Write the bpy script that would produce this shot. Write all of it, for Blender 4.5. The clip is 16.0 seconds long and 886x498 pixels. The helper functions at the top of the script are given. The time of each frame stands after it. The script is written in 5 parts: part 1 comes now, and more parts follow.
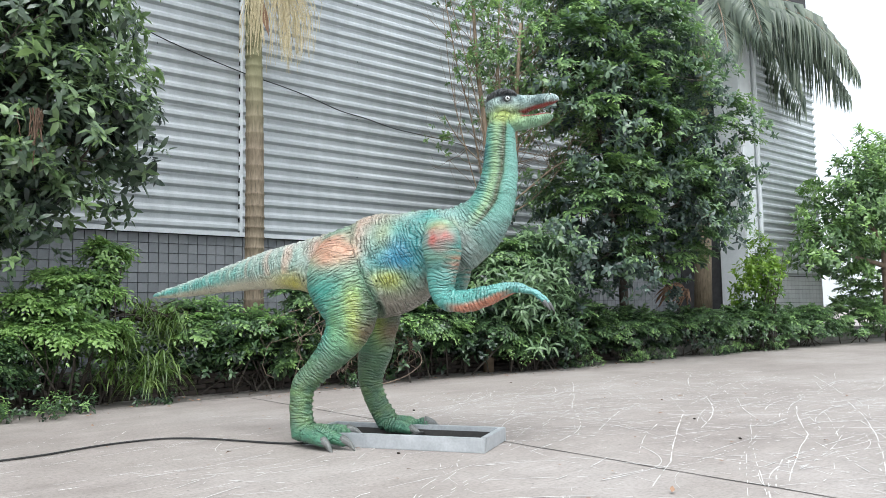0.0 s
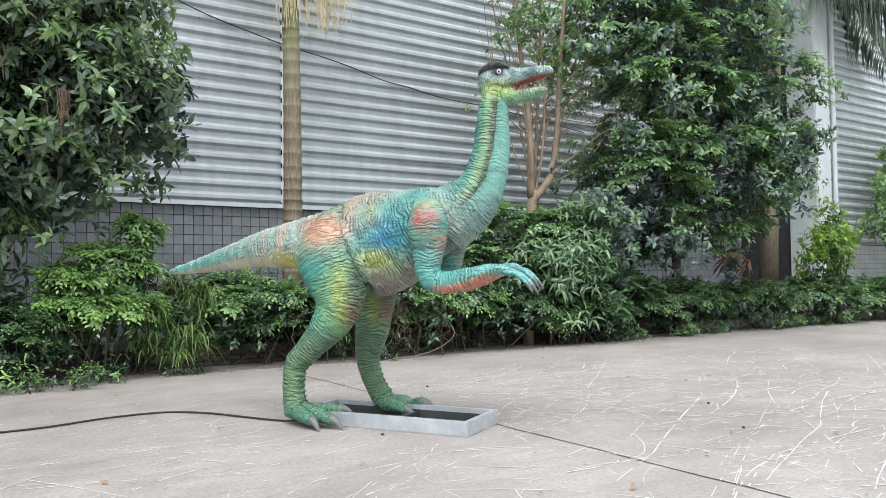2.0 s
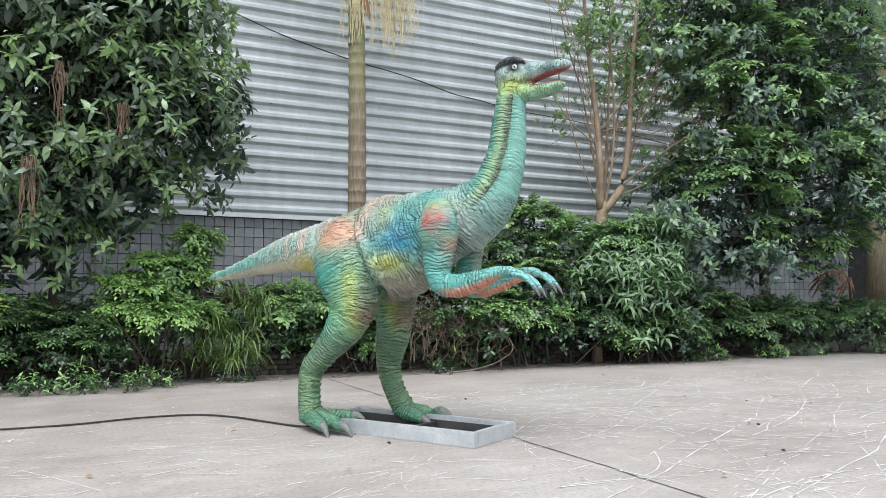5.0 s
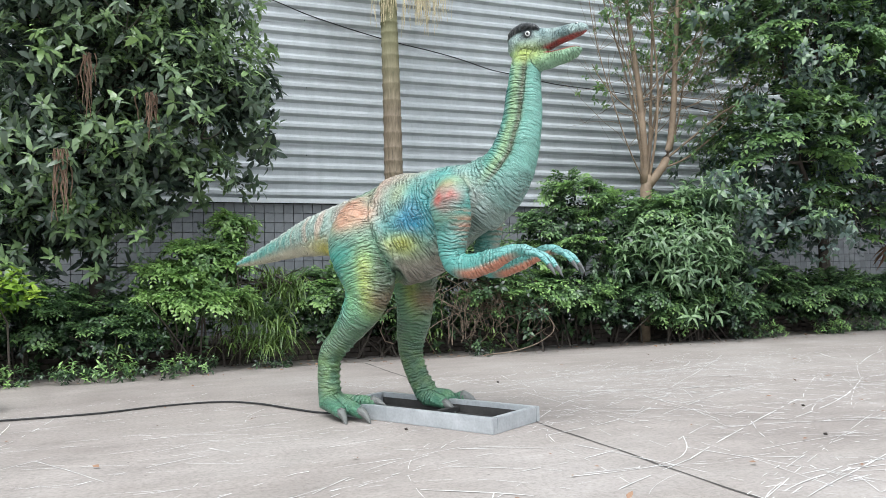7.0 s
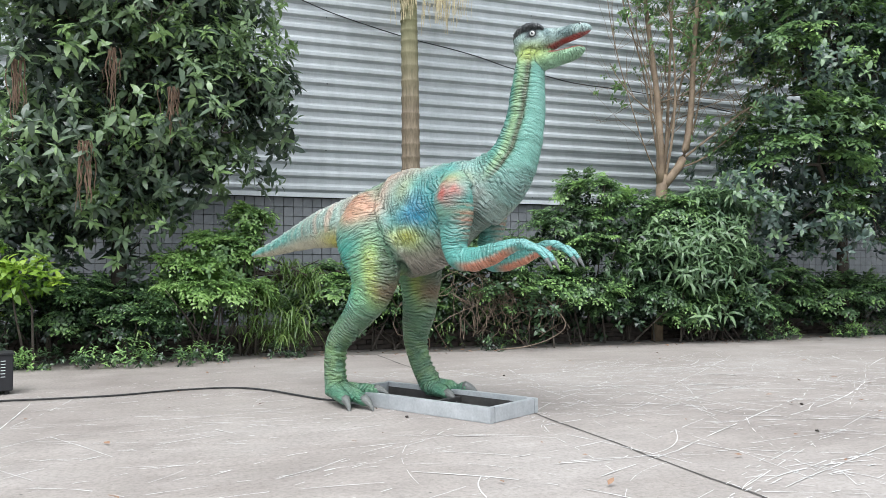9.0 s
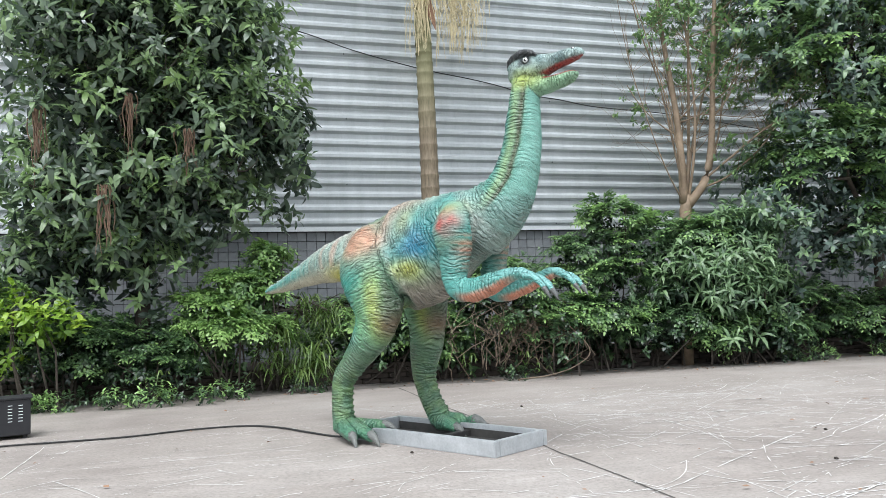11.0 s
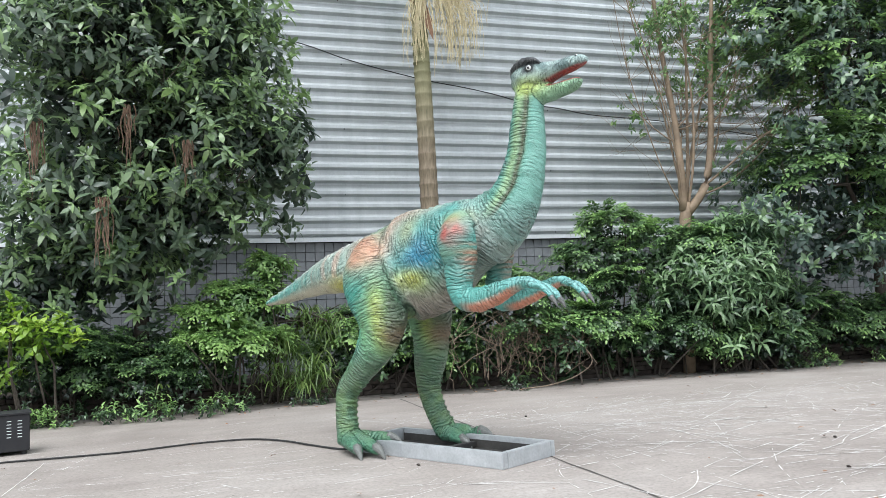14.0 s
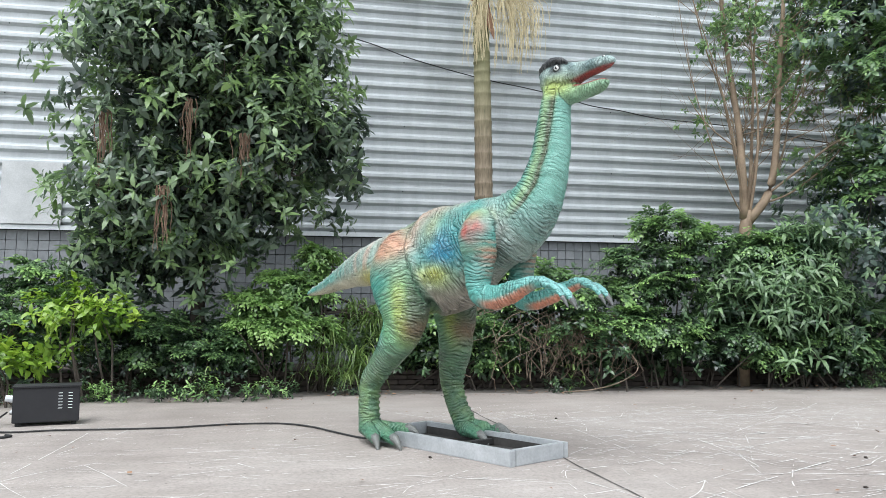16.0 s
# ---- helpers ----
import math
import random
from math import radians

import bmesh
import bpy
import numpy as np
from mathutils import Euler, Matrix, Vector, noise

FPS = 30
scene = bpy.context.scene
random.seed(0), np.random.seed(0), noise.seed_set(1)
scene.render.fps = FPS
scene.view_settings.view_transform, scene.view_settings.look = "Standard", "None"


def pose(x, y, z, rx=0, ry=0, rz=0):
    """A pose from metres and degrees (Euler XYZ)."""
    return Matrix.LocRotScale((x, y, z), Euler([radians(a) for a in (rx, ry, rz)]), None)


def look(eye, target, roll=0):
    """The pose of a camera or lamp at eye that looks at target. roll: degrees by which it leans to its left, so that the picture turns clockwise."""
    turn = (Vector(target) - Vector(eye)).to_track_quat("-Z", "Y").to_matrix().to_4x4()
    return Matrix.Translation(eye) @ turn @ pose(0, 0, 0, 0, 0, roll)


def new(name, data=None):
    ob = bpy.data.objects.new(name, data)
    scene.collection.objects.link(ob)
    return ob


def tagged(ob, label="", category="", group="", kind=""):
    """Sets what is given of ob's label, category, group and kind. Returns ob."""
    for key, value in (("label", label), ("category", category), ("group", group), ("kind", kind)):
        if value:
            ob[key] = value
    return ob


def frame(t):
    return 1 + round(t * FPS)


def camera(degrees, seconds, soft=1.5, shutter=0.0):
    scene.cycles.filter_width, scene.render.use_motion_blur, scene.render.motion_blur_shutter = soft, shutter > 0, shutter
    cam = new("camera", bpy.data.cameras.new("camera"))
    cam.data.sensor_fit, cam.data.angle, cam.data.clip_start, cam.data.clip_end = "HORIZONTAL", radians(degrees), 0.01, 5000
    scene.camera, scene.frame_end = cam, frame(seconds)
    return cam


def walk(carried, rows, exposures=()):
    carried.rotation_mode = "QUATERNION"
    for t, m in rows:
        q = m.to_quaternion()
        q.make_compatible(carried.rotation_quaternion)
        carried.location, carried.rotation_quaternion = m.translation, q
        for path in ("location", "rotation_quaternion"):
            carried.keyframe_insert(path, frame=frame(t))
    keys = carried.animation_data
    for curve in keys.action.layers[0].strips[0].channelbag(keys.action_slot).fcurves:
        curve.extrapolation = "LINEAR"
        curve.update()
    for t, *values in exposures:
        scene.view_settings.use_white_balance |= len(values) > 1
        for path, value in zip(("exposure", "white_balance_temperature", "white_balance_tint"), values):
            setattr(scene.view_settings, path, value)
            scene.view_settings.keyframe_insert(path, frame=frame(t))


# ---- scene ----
cam = camera(60.4, 16.0, soft=0.5)
PATH = [
    (0, (-2.49, -11.518, 0.95), (-1.219, -9.983, 1.115), -1.0),
    (0.5, (-2.427, -11.571, 0.954), (-1.202, -9.996, 1.089), -0.8),
    (1, (-2.184, -11.702, 0.968), (-1.017, -10.082, 1.077), -0.6),
    (1.5, (-1.915, -11.789, 0.999), (-0.788, -10.139, 1.085), -0.6),
    (2, (-1.904, -11.82, 1.056), (-0.8, -10.154, 1.131), -0.7),
    (2.5, (-1.953, -11.765, 1.021), (-0.863, -10.09, 1.099), -0.5),
    (3, (-1.818, -11.834, 0.991), (-0.764, -10.137, 1.084), 0.1),
    (3.5, (-1.548, -11.935, 1.008), (-0.563, -10.198, 1.119), 0.7),
    (4, (-1.359, -11.98, 0.984), (-0.443, -10.207, 1.109), 0.8),
    (6.5, (-1.11, -11.91, 0.904), (-0.324, -10.075, 1.025), -1.4),
    (7, (-0.904, -11.898, 0.927), (-0.185, -10.034, 1.014), -1.4),
    (7.5, (-0.921, -11.94, 0.916), (-0.239, -10.061, 0.975), -1.4),
    (8, (-1.0, -12.001, 0.914), (-0.323, -10.12, 0.96), -1.2),
    (8.5, (-0.963, -12.045, 0.91), (-0.284, -10.164, 0.96), -0.6),
    (9, (-0.816, -12.068, 0.891), (-0.158, -10.181, 0.973), -0.3),
    (9.5, (-0.661, -12.072, 0.889), (-0.044, -10.172, 0.995), -0.5),
    (12, (-0.547, -12.116, 0.914), (0.004, -10.203, 1.105), -2.5),
    (12.5, (-0.549, -12.12, 0.908), (0.002, -10.209, 1.11), -2.5),
    (13, (-0.55, -12.107, 0.904), (0.002, -10.196, 1.111), -2.5),
    (13.5, (-0.554, -12.069, 0.894), (0.008, -10.16, 1.097), -2.6),
    (14, (-0.597, -12.039, 0.91), (-0.026, -10.131, 1.094), -2.7),
    (14.5, (-0.687, -12.103, 0.907), (-0.104, -10.196, 1.061), -2.6),
    (15, (-0.685, -12.166, 0.893), (-0.094, -10.259, 1.012), -2.0),
    (15.5, (-0.478, -12.189, 0.866), (0.003, -10.254, 1.024), -0.2),
    (16, (-0.262, -12.179, 0.872), (0.114, -10.224, 1.061), 0.1),
]
walk(cam, [(t, look(eye, target, roll)) for t, eye, target, roll in PATH], [(0, 0.86, 6080, 9), (16, 0.86, 6080, 9)])

# ---- world and light ----
world = bpy.data.worlds.new("overcast_sky")
scene.world = world
world.use_nodes = True
wn, wl = world.node_tree.nodes, world.node_tree.links
bg = wn["Background"]
sky = wn.new("ShaderNodeTexSky")
sky.sky_type = "NISHITA"
sky.sun_disc = False
sky.sun_elevation, sky.sun_rotation = radians(62), radians(215)
sky.dust_density, sky.air_density, sky.ozone_density = 6.0, 1.0, 1.0
pale = wn.new("ShaderNodeHueSaturation")
pale.inputs["Saturation"].default_value = 0.30
wl.new(sky.outputs[0], pale.inputs["Color"])
cloud = wn.new("ShaderNodeMix")
cloud.data_type = "RGBA"
cloud.inputs[0].default_value = 0.55
cloud.inputs[7].default_value = (6.4, 6.7, 6.9, 1)
wl.new(pale.outputs[0], cloud.inputs[6])
wl.new(cloud.outputs[2], bg.inputs["Color"])
bg.inputs["Strength"].default_value = 0.15
sun = new("sun", bpy.data.lights.new("sun", "SUN"))
sun.data.energy, sun.data.angle, sun.data.color = 1.5, radians(50), (1.0, 0.985, 0.96)
sun.matrix_world = look((-6, -14, 22), (1, -5, 0))


# ---- materials ----
def material(name):
    m = bpy.data.materials.new(name)
    m.use_nodes = True
    nt = m.node_tree
    return m, nt.nodes, nt.links, nt.nodes["Principled BSDF"]


def noise_node(n, l, scale, detail=6.0, rough=0.6, vector=None):
    t = n.new("ShaderNodeTexNoise")
    t.inputs["Scale"].default_value, t.inputs["Detail"].default_value, t.inputs["Roughness"].default_value = scale, detail, rough
    if vector is not None:
        l.new(vector, t.inputs["Vector"])
    return t


def ramp_node(n, l, source, stops):
    r = n.new("ShaderNodeValToRGB")
    while len(r.color_ramp.elements) < len(stops):
        r.color_ramp.elements.new(0.5)
    for e, (p, c) in zip(r.color_ramp.elements, stops):
        e.position, e.color = p, (*c, 1)
    l.new(source, r.inputs["Fac"])
    return r


def mix_node(n, l, fac, a, b, mode="MIX"):
    m = n.new("ShaderNodeMix")
    m.data_type, m.blend_type = "RGBA", mode
    for value, socket in ((fac, m.inputs[0]), (a, m.inputs[6]), (b, m.inputs[7])):
        if isinstance(value, (int, float)):
            socket.default_value = value
        elif isinstance(value, tuple):
            socket.default_value = (*value, 1)
        else:
            l.new(value, socket)
    return m.outputs[2]


def bump_node(n, l, height, strength, distance, bsdf):
    b = n.new("ShaderNodeBump")
    b.inputs["Strength"].default_value, b.inputs["Distance"].default_value = strength, distance
    l.new(height, b.inputs["Height"])
    l.new(b.outputs[0], bsdf.inputs["Normal"])
    return b


def coords(n):
    return n.new("ShaderNodeTexCoord").outputs["Object"]


def plain(name, a, b, scale=8.0, rough=0.6, metal=0.0, bump=0.2, dist=0.002, fine=60.0):
    """Two tones, mottled at two scales, with a fine relief."""
    m, n, l, p = material(name)
    c = coords(n)
    big, small = noise_node(n, l, scale, vector=c), noise_node(n, l, fine, vector=c)
    r = ramp_node(n, l, big.outputs[0], [(0.3, a), (0.7, b)])
    col = mix_node(n, l, 0.25, r.outputs[0], small.outputs[0], "OVERLAY")
    l.new(col, p.inputs["Base Color"])
    p.inputs["Roughness"].default_value, p.inputs["Metallic"].default_value = rough, metal
    bump_node(n, l, small.outputs[0], bump, dist, p)
    return m


def leaf_material(name, dark, mid, light, rough=0.42):
    m, n, l, p = material(name)
    g = n.new("ShaderNodeNewGeometry")
    att = n.new("ShaderNodeAttribute")
    att.attribute_name = "tint"
    add = n.new("ShaderNodeMath")
    add.operation = "MULTIPLY_ADD"
    add.inputs[1].default_value, add.inputs[2].default_value = 0.35, -0.17
    l.new(g.outputs["Random Per Island"], add.inputs[0])
    s = n.new("ShaderNodeMath")
    s.operation = "ADD"
    l.new(add.outputs[0], s.inputs[0])
    l.new(att.outputs["Fac"], s.inputs[1])
    # dark end serves the painted inner shade, light end lit and young leaves
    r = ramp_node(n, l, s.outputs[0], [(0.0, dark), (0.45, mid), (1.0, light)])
    l.new(r.outputs[0], p.inputs["Base Color"])
    p.inputs["Roughness"].default_value = rough
    p.inputs["Specular IOR Level"].default_value = 0.75
    tr = n.new("ShaderNodeBsdfTranslucent")
    l.new(r.outputs[0], tr.inputs["Color"])
    mx = n.new("ShaderNodeMixShader")
    mx.inputs[0].default_value = 0.40
    l.new(p.outputs[0], mx.inputs[1])
    l.new(tr.outputs[0], mx.inputs[2])
    l.new(mx.outputs[0], n["Material Output"].inputs["Surface"])
    return m


def concrete_material():
    m, n, l, p = material("worn_concrete")
    c = coords(n)
    big, mid, fine = noise_node(n, l, 0.45, 5, 0.6, c), noise_node(n, l, 3.5, 6, 0.65, c), noise_node(n, l, 90, 4, 0.7, c)
    a = ramp_node(n, l, big.outputs[0], [(0.28, (0.235, 0.205, 0.185)), (0.5, (0.30, 0.268, 0.243)), (0.72, (0.355, 0.325, 0.30))])
    b = ramp_node(n, l, mid.outputs[0], [(0.3, (0.40, 0.40, 0.40)), (0.65, (0.55, 0.55, 0.55))])
    col = mix_node(n, l, 0.55, a.outputs[0], b.outputs[0], "OVERLAY")
    col = mix_node(n, l, 0.25, col, fine.outputs[0], "OVERLAY")
    # trodden grime in streaks, pale rubbed patches and dark spots
    mp = n.new("ShaderNodeMapping")
    mp.inputs["Scale"].default_value = (0.5, 1.7, 1.0)
    mp.inputs["Rotation"].default_value = (0, 0, 0.35)
    l.new(c, mp.inputs["Vector"])
    grime = ramp_node(n, l, noise_node(n, l, 2.6, 8, 0.72, mp.outputs[0]).outputs[0], [(0.36, (0.72, 0.70, 0.68)), (0.60, (1.05, 1.05, 1.05))])
    col = mix_node(n, l, 0.45, col, grime.outputs[0], "MULTIPLY")
    grit = ramp_node(n, l, noise_node(n, l, 38, 5, 0.75, c).outputs[0], [(0.35, (0.62, 0.61, 0.60)), (0.52, (1, 1, 1)), (0.68, (1.12, 1.12, 1.12))])
    col = mix_node(n, l, 0.7, col, grit.outputs[0], "MULTIPLY")
    sp = noise_node(n, l, 22, 3, 0.5, c)
    k = ramp_node(n, l, sp.outputs[0], [(0.72, (0, 0, 0)), (0.80, (1, 1, 1))])
    col = mix_node(n, l, k.outputs[0], col, (0.47, 0.45, 0.43))
    v = n.new("ShaderNodeTexVoronoi")
    v.inputs["Scale"].default_value = 5.0
    l.new(c, v.inputs["Vector"])
    d = ramp_node(n, l, v.outputs["Distance"], [(0.02, (1, 1, 1)), (0.05, (0, 0, 0))])
    col = mix_node(n, l, d.outputs[0], col, (0.10, 0.09, 0.08))
    l.new(col, p.inputs["Base Color"])
    rr = ramp_node(n, l, mid.outputs[0], [(0.3, (0.62, 0.62, 0.62)), (0.7, (0.85, 0.85, 0.85))])
    l.new(rr.outputs[0], p.inputs["Roughness"])
    bump_node(n, l, fine.outputs[0], 0.35, 0.003, p)
    return m


def sheet_material():
    m, n, l, p = material("grey_painted_sheet_steel")
    c = coords(n)
    mp = n.new("ShaderNodeMapping")
    mp.inputs["Scale"].default_value = (1.6, 1.6, 0.25)
    l.new(c, mp.inputs["Vector"])
    streak, fine = noise_node(n, l, 3.0, 6, 0.65, mp.outputs[0]), noise_node(n, l, 45, 4, 0.6, c)
    a = ramp_node(n, l, streak.outputs[0], [(0.25, (0.38, 0.405, 0.415)), (0.6, (0.48, 0.51, 0.52)), (0.85, (0.54, 0.57, 0.58))])
    col = mix_node(n, l, 0.12, a.outputs[0], fine.outputs[0], "OVERLAY")
    l.new(col, p.inputs["Base Color"])
    p.inputs["Roughness"].default_value, p.inputs["Metallic"].default_value = 0.5, 0.15
    bump_node(n, l, streak.outputs[0], 0.15, 0.01, p)
    return m


def tile_material():
    m, n, l, p = material("grey_glazed_tile")
    info = n.new("ShaderNodeObjectInfo")
    g = n.new("ShaderNodeNewGeometry")
    c = coords(n)
    mul = n.new("ShaderNodeMath")
    mul.operation = "ADD"
    l.new(info.outputs["Random"], mul.inputs[0])
    l.new(g.outputs["Random Per Island"], mul.inputs[1])
    fr = n.new("ShaderNodeMath")
    fr.operation = "FRACT"
    l.new(mul.outputs[0], fr.inputs[0])
    a = ramp_node(n, l, fr.outputs[0], [(0.0, (0.175, 0.185, 0.195)), (1.0, (0.235, 0.245, 0.255))])
    f = noise_node(n, l, 12, 5, 0.6, c)
    col = mix_node(n, l, 0.35, a.outputs[0], f.outputs[0], "OVERLAY")
    l.new(col, p.inputs["Base Color"])
    p.inputs["Roughness"].default_value = 0.38
    bump_node(n, l, f.outputs[0], 0.1, 0.004, p)
    return m


def skin_material():
    """Airbrushed rubber: coat colour and limb direction come with the mesh; wrinkles run round the limbs, with shade
    and thin dark paint coloured into their valleys and highlights onto their crowns.
    """
    m, n, l, p = material("painted_rubber_skin")
    att = n.new("ShaderNodeAttribute")
    att.attribute_name = "paint"
    lim = n.new("ShaderNodeAttribute")
    lim.attribute_name = "limb"
    wrinkling = n.new("ShaderNodeAttribute")
    wrinkling.attribute_name = "wrinkling"
    c = coords(n)
    sep = n.new("ShaderNodeSeparateXYZ")
    l.new(lim.outputs["Vector"], sep.inputs[0])

    def calc(op, a, b=0.0, k=0.0):
        q = n.new("ShaderNodeMath")
        q.operation = op
        for value, socket in zip((a, b, k), q.inputs):
            if isinstance(value, (int, float)):
                socket.default_value = value
            else:
                l.new(value, socket)
        return q.outputs[0]

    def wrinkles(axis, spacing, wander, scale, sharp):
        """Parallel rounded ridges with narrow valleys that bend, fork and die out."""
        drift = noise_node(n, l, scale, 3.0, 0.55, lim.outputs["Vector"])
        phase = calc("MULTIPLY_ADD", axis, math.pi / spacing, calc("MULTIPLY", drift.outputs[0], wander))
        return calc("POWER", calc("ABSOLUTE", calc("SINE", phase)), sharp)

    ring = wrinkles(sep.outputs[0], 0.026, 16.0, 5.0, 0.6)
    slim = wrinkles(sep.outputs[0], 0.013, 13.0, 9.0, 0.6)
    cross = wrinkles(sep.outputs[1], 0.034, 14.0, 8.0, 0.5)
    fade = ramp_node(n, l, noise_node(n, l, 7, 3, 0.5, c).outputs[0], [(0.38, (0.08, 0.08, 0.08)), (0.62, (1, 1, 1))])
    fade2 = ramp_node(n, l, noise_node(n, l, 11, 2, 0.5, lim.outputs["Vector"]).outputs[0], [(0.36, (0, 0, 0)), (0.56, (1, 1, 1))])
    amount = calc("MULTIPLY", wrinkling.outputs["Fac"], fade.outputs[0])
    amount2 = calc("MULTIPLY", wrinkling.outputs["Fac"], fade2.outputs[0])
    wash_shade = (0.07, 0.10, 0.085)

    # darkens wrinkle valleys: thin dark paint and painted shade together
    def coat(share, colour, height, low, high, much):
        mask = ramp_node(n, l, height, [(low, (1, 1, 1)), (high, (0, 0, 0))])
        return mix_node(n, l, calc("MULTIPLY", calc("MULTIPLY", mask.outputs[0], much), share), colour, wash_shade, "MULTIPLY")

    fine, mott = noise_node(n, l, 130, 4, 0.6, c), noise_node(n, l, 12, 5, 0.65, c)
    v = n.new("ShaderNodeTexVoronoi")
    v.feature = "DISTANCE_TO_EDGE"
    v.inputs["Scale"].default_value = 70
    l.new(c, v.inputs["Vector"])
    cell = ramp_node(n, l, v.outputs["Distance"], [(0.0, (0, 0, 0)), (0.12, (1, 1, 1))])
    col = mix_node(n, l, 0.30, att.outputs["Color"], mott.outputs[0], "OVERLAY")
    col = mix_node(n, l, 0.18, col, fine.outputs[0], "OVERLAY")
    # highlight painted on the crowns, shade and thin dark paint in the valleys
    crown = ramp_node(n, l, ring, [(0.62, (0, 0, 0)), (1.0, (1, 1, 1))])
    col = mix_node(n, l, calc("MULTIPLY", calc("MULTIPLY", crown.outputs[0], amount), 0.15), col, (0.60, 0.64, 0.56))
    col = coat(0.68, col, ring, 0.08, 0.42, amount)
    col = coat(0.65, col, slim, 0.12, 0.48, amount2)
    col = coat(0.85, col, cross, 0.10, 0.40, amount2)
    col = mix_node(n, l, 0.24, col, cell.outputs[0], "MULTIPLY")
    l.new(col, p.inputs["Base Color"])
    p.inputs["Roughness"].default_value = 0.34
    relief = calc("MULTIPLY", ring, amount)
    b = bump_node(n, l, relief, 0.9, 0.014, p)
    for source, strength, dist in ((calc("MULTIPLY", cross, amount2), 0.8, 0.010), (calc("MULTIPLY", slim, amount2), 0.5, 0.005), (cell.outputs[0], 0.5, 0.005), (fine.outputs[0], 0.25, 0.002)):
        b2 = n.new("ShaderNodeBump")
        b2.inputs["Strength"].default_value, b2.inputs["Distance"].default_value = strength, dist
        l.new(source, b2.inputs["Height"])
        l.new(b2.outputs[0], b.inputs["Normal"])
        b = b2
    return m


def palm_trunk_material():
    m, n, l, p = material("ringed_palm_bark")
    c = coords(n)
    sep = n.new("ShaderNodeSeparateXYZ")
    l.new(c, sep.inputs[0])
    h = n.new("ShaderNodeMapRange")
    h.inputs[1].default_value, h.inputs[2].default_value = 3.4, 5.2
    l.new(sep.outputs[2], h.inputs[0])
    mp = n.new("ShaderNodeMapping")
    mp.inputs["Scale"].default_value = (1, 1, 0.12)
    l.new(c, mp.inputs["Vector"])
    grain = noise_node(n, l, 38, 6, 0.7, mp.outputs[0])
    big = noise_node(n, l, 5, 4, 0.6, c)
    low = ramp_node(n, l, grain.outputs[0], [(0.3, (0.085, 0.065, 0.042)), (0.7, (0.27, 0.215, 0.145))])
    high = ramp_node(n, l, big.outputs[0], [(0.3, (0.13, 0.14, 0.06)), (0.7, (0.25, 0.25, 0.13))])
    col = mix_node(n, l, h.outputs[0], low.outputs[0], high.outputs[0])
    l.new(col, p.inputs["Base Color"])
    p.inputs["Roughness"].default_value = 0.75
    bump_node(n, l, grain.outputs[0], 0.5, 0.01, p)
    return m


CONCRETE, SHEET, TILE, SKIN, PALM = concrete_material(), sheet_material(), tile_material(), skin_material(), palm_trunk_material()
GROUT = plain("dark_grout", (0.03, 0.03, 0.032), (0.055, 0.055, 0.057), 6, 0.9)
WHITE_TILE = plain("pale_wall_tile", (0.42, 0.43, 0.43), (0.55, 0.56, 0.56), 3, 0.5)
PALE_PAINT = plain("pale_painted_metal", (0.55, 0.58, 0.59), (0.66, 0.69, 0.70), 3, 0.5)
GALV = plain("silver_painted_steel", (0.33, 0.345, 0.355), (0.48, 0.50, 0.51), 6, 0.42, 0.3, 0.15)
BLACK_STEEL = plain("dark_inner_steel", (0.03, 0.03, 0.03), (0.07, 0.066, 0.06), 7, 0.6, 0.3)
BOX_BLACK = plain("black_powder_coat", (0.007, 0.007, 0.009), (0.013, 0.013, 0.015), 10, 0.62)
RUBBER = plain("black_rubber", (0.010, 0.010, 0.010), (0.02, 0.02, 0.02), 20, 0.75)
BARK = plain("brown_bark", (0.09, 0.065, 0.045), (0.21, 0.16, 0.115), 7, 0.85, 0, 0.6, 0.01, 40)
BARK_DARK = plain("dark_bark", (0.035, 0.028, 0.022), (0.09, 0.075, 0.06), 7, 0.9, 0, 0.6, 0.01, 40)
EDGE_DARK = plain("dark_mottled_film", (0.11, 0.098, 0.085), (0.19, 0.17, 0.15), 2.2, 0.9)
BARK_TAN = plain("smooth_tan_bark", (0.14, 0.10, 0.065), (0.28, 0.21, 0.14), 5, 0.7, 0, 0.3, 0.006, 30)
BRICK_MAT = plain("weathered_brick", (0.022, 0.018, 0.015), (0.06, 0.046, 0.037), 9, 0.9, 0, 0.6, 0.006)
STONE = plain("weathered_kerb_stone", (0.16, 0.15, 0.135), (0.30, 0.285, 0.26), 6, 0.85, 0, 0.6, 0.006)
SOIL = plain("damp_soil", (0.025, 0.02, 0.015), (0.06, 0.048, 0.036), 5, 0.95, 0, 0.8, 0.02, 30)
CHALK = plain("pale_scratch_marks", (0.46, 0.44, 0.42), (0.76, 0.75, 0.73), 9, 0.9)
JOINT = plain("dirt_filled_joint", (0.05, 0.045, 0.04), (0.10, 0.09, 0.08), 15, 0.95)
ROOT = plain("brown_hanging_root", (0.10, 0.062, 0.042), (0.24, 0.155, 0.105), 12, 0.85)
STRAW = plain("dry_palm_flower_strands", (0.48, 0.41, 0.25), (0.66, 0.58, 0.38), 12, 0.8)
DRY = plain("dry_brown_leaf", (0.16, 0.085, 0.05), (0.30, 0.18, 0.11), 12, 0.8)
LEAF_TREE = leaf_material("glossy_dark_leaf", (0.024, 0.041, 0.031), (0.130, 0.187, 0.120), (0.29, 0.43, 0.16), 0.32)
# bluish, lightened leaf colour with haze over the tree painted in
LEAF_HAZED = leaf_material("hazed_bluish_leaf", (0.036, 0.058, 0.056), (0.115, 0.175, 0.135), (0.28, 0.44, 0.17), 0.32)
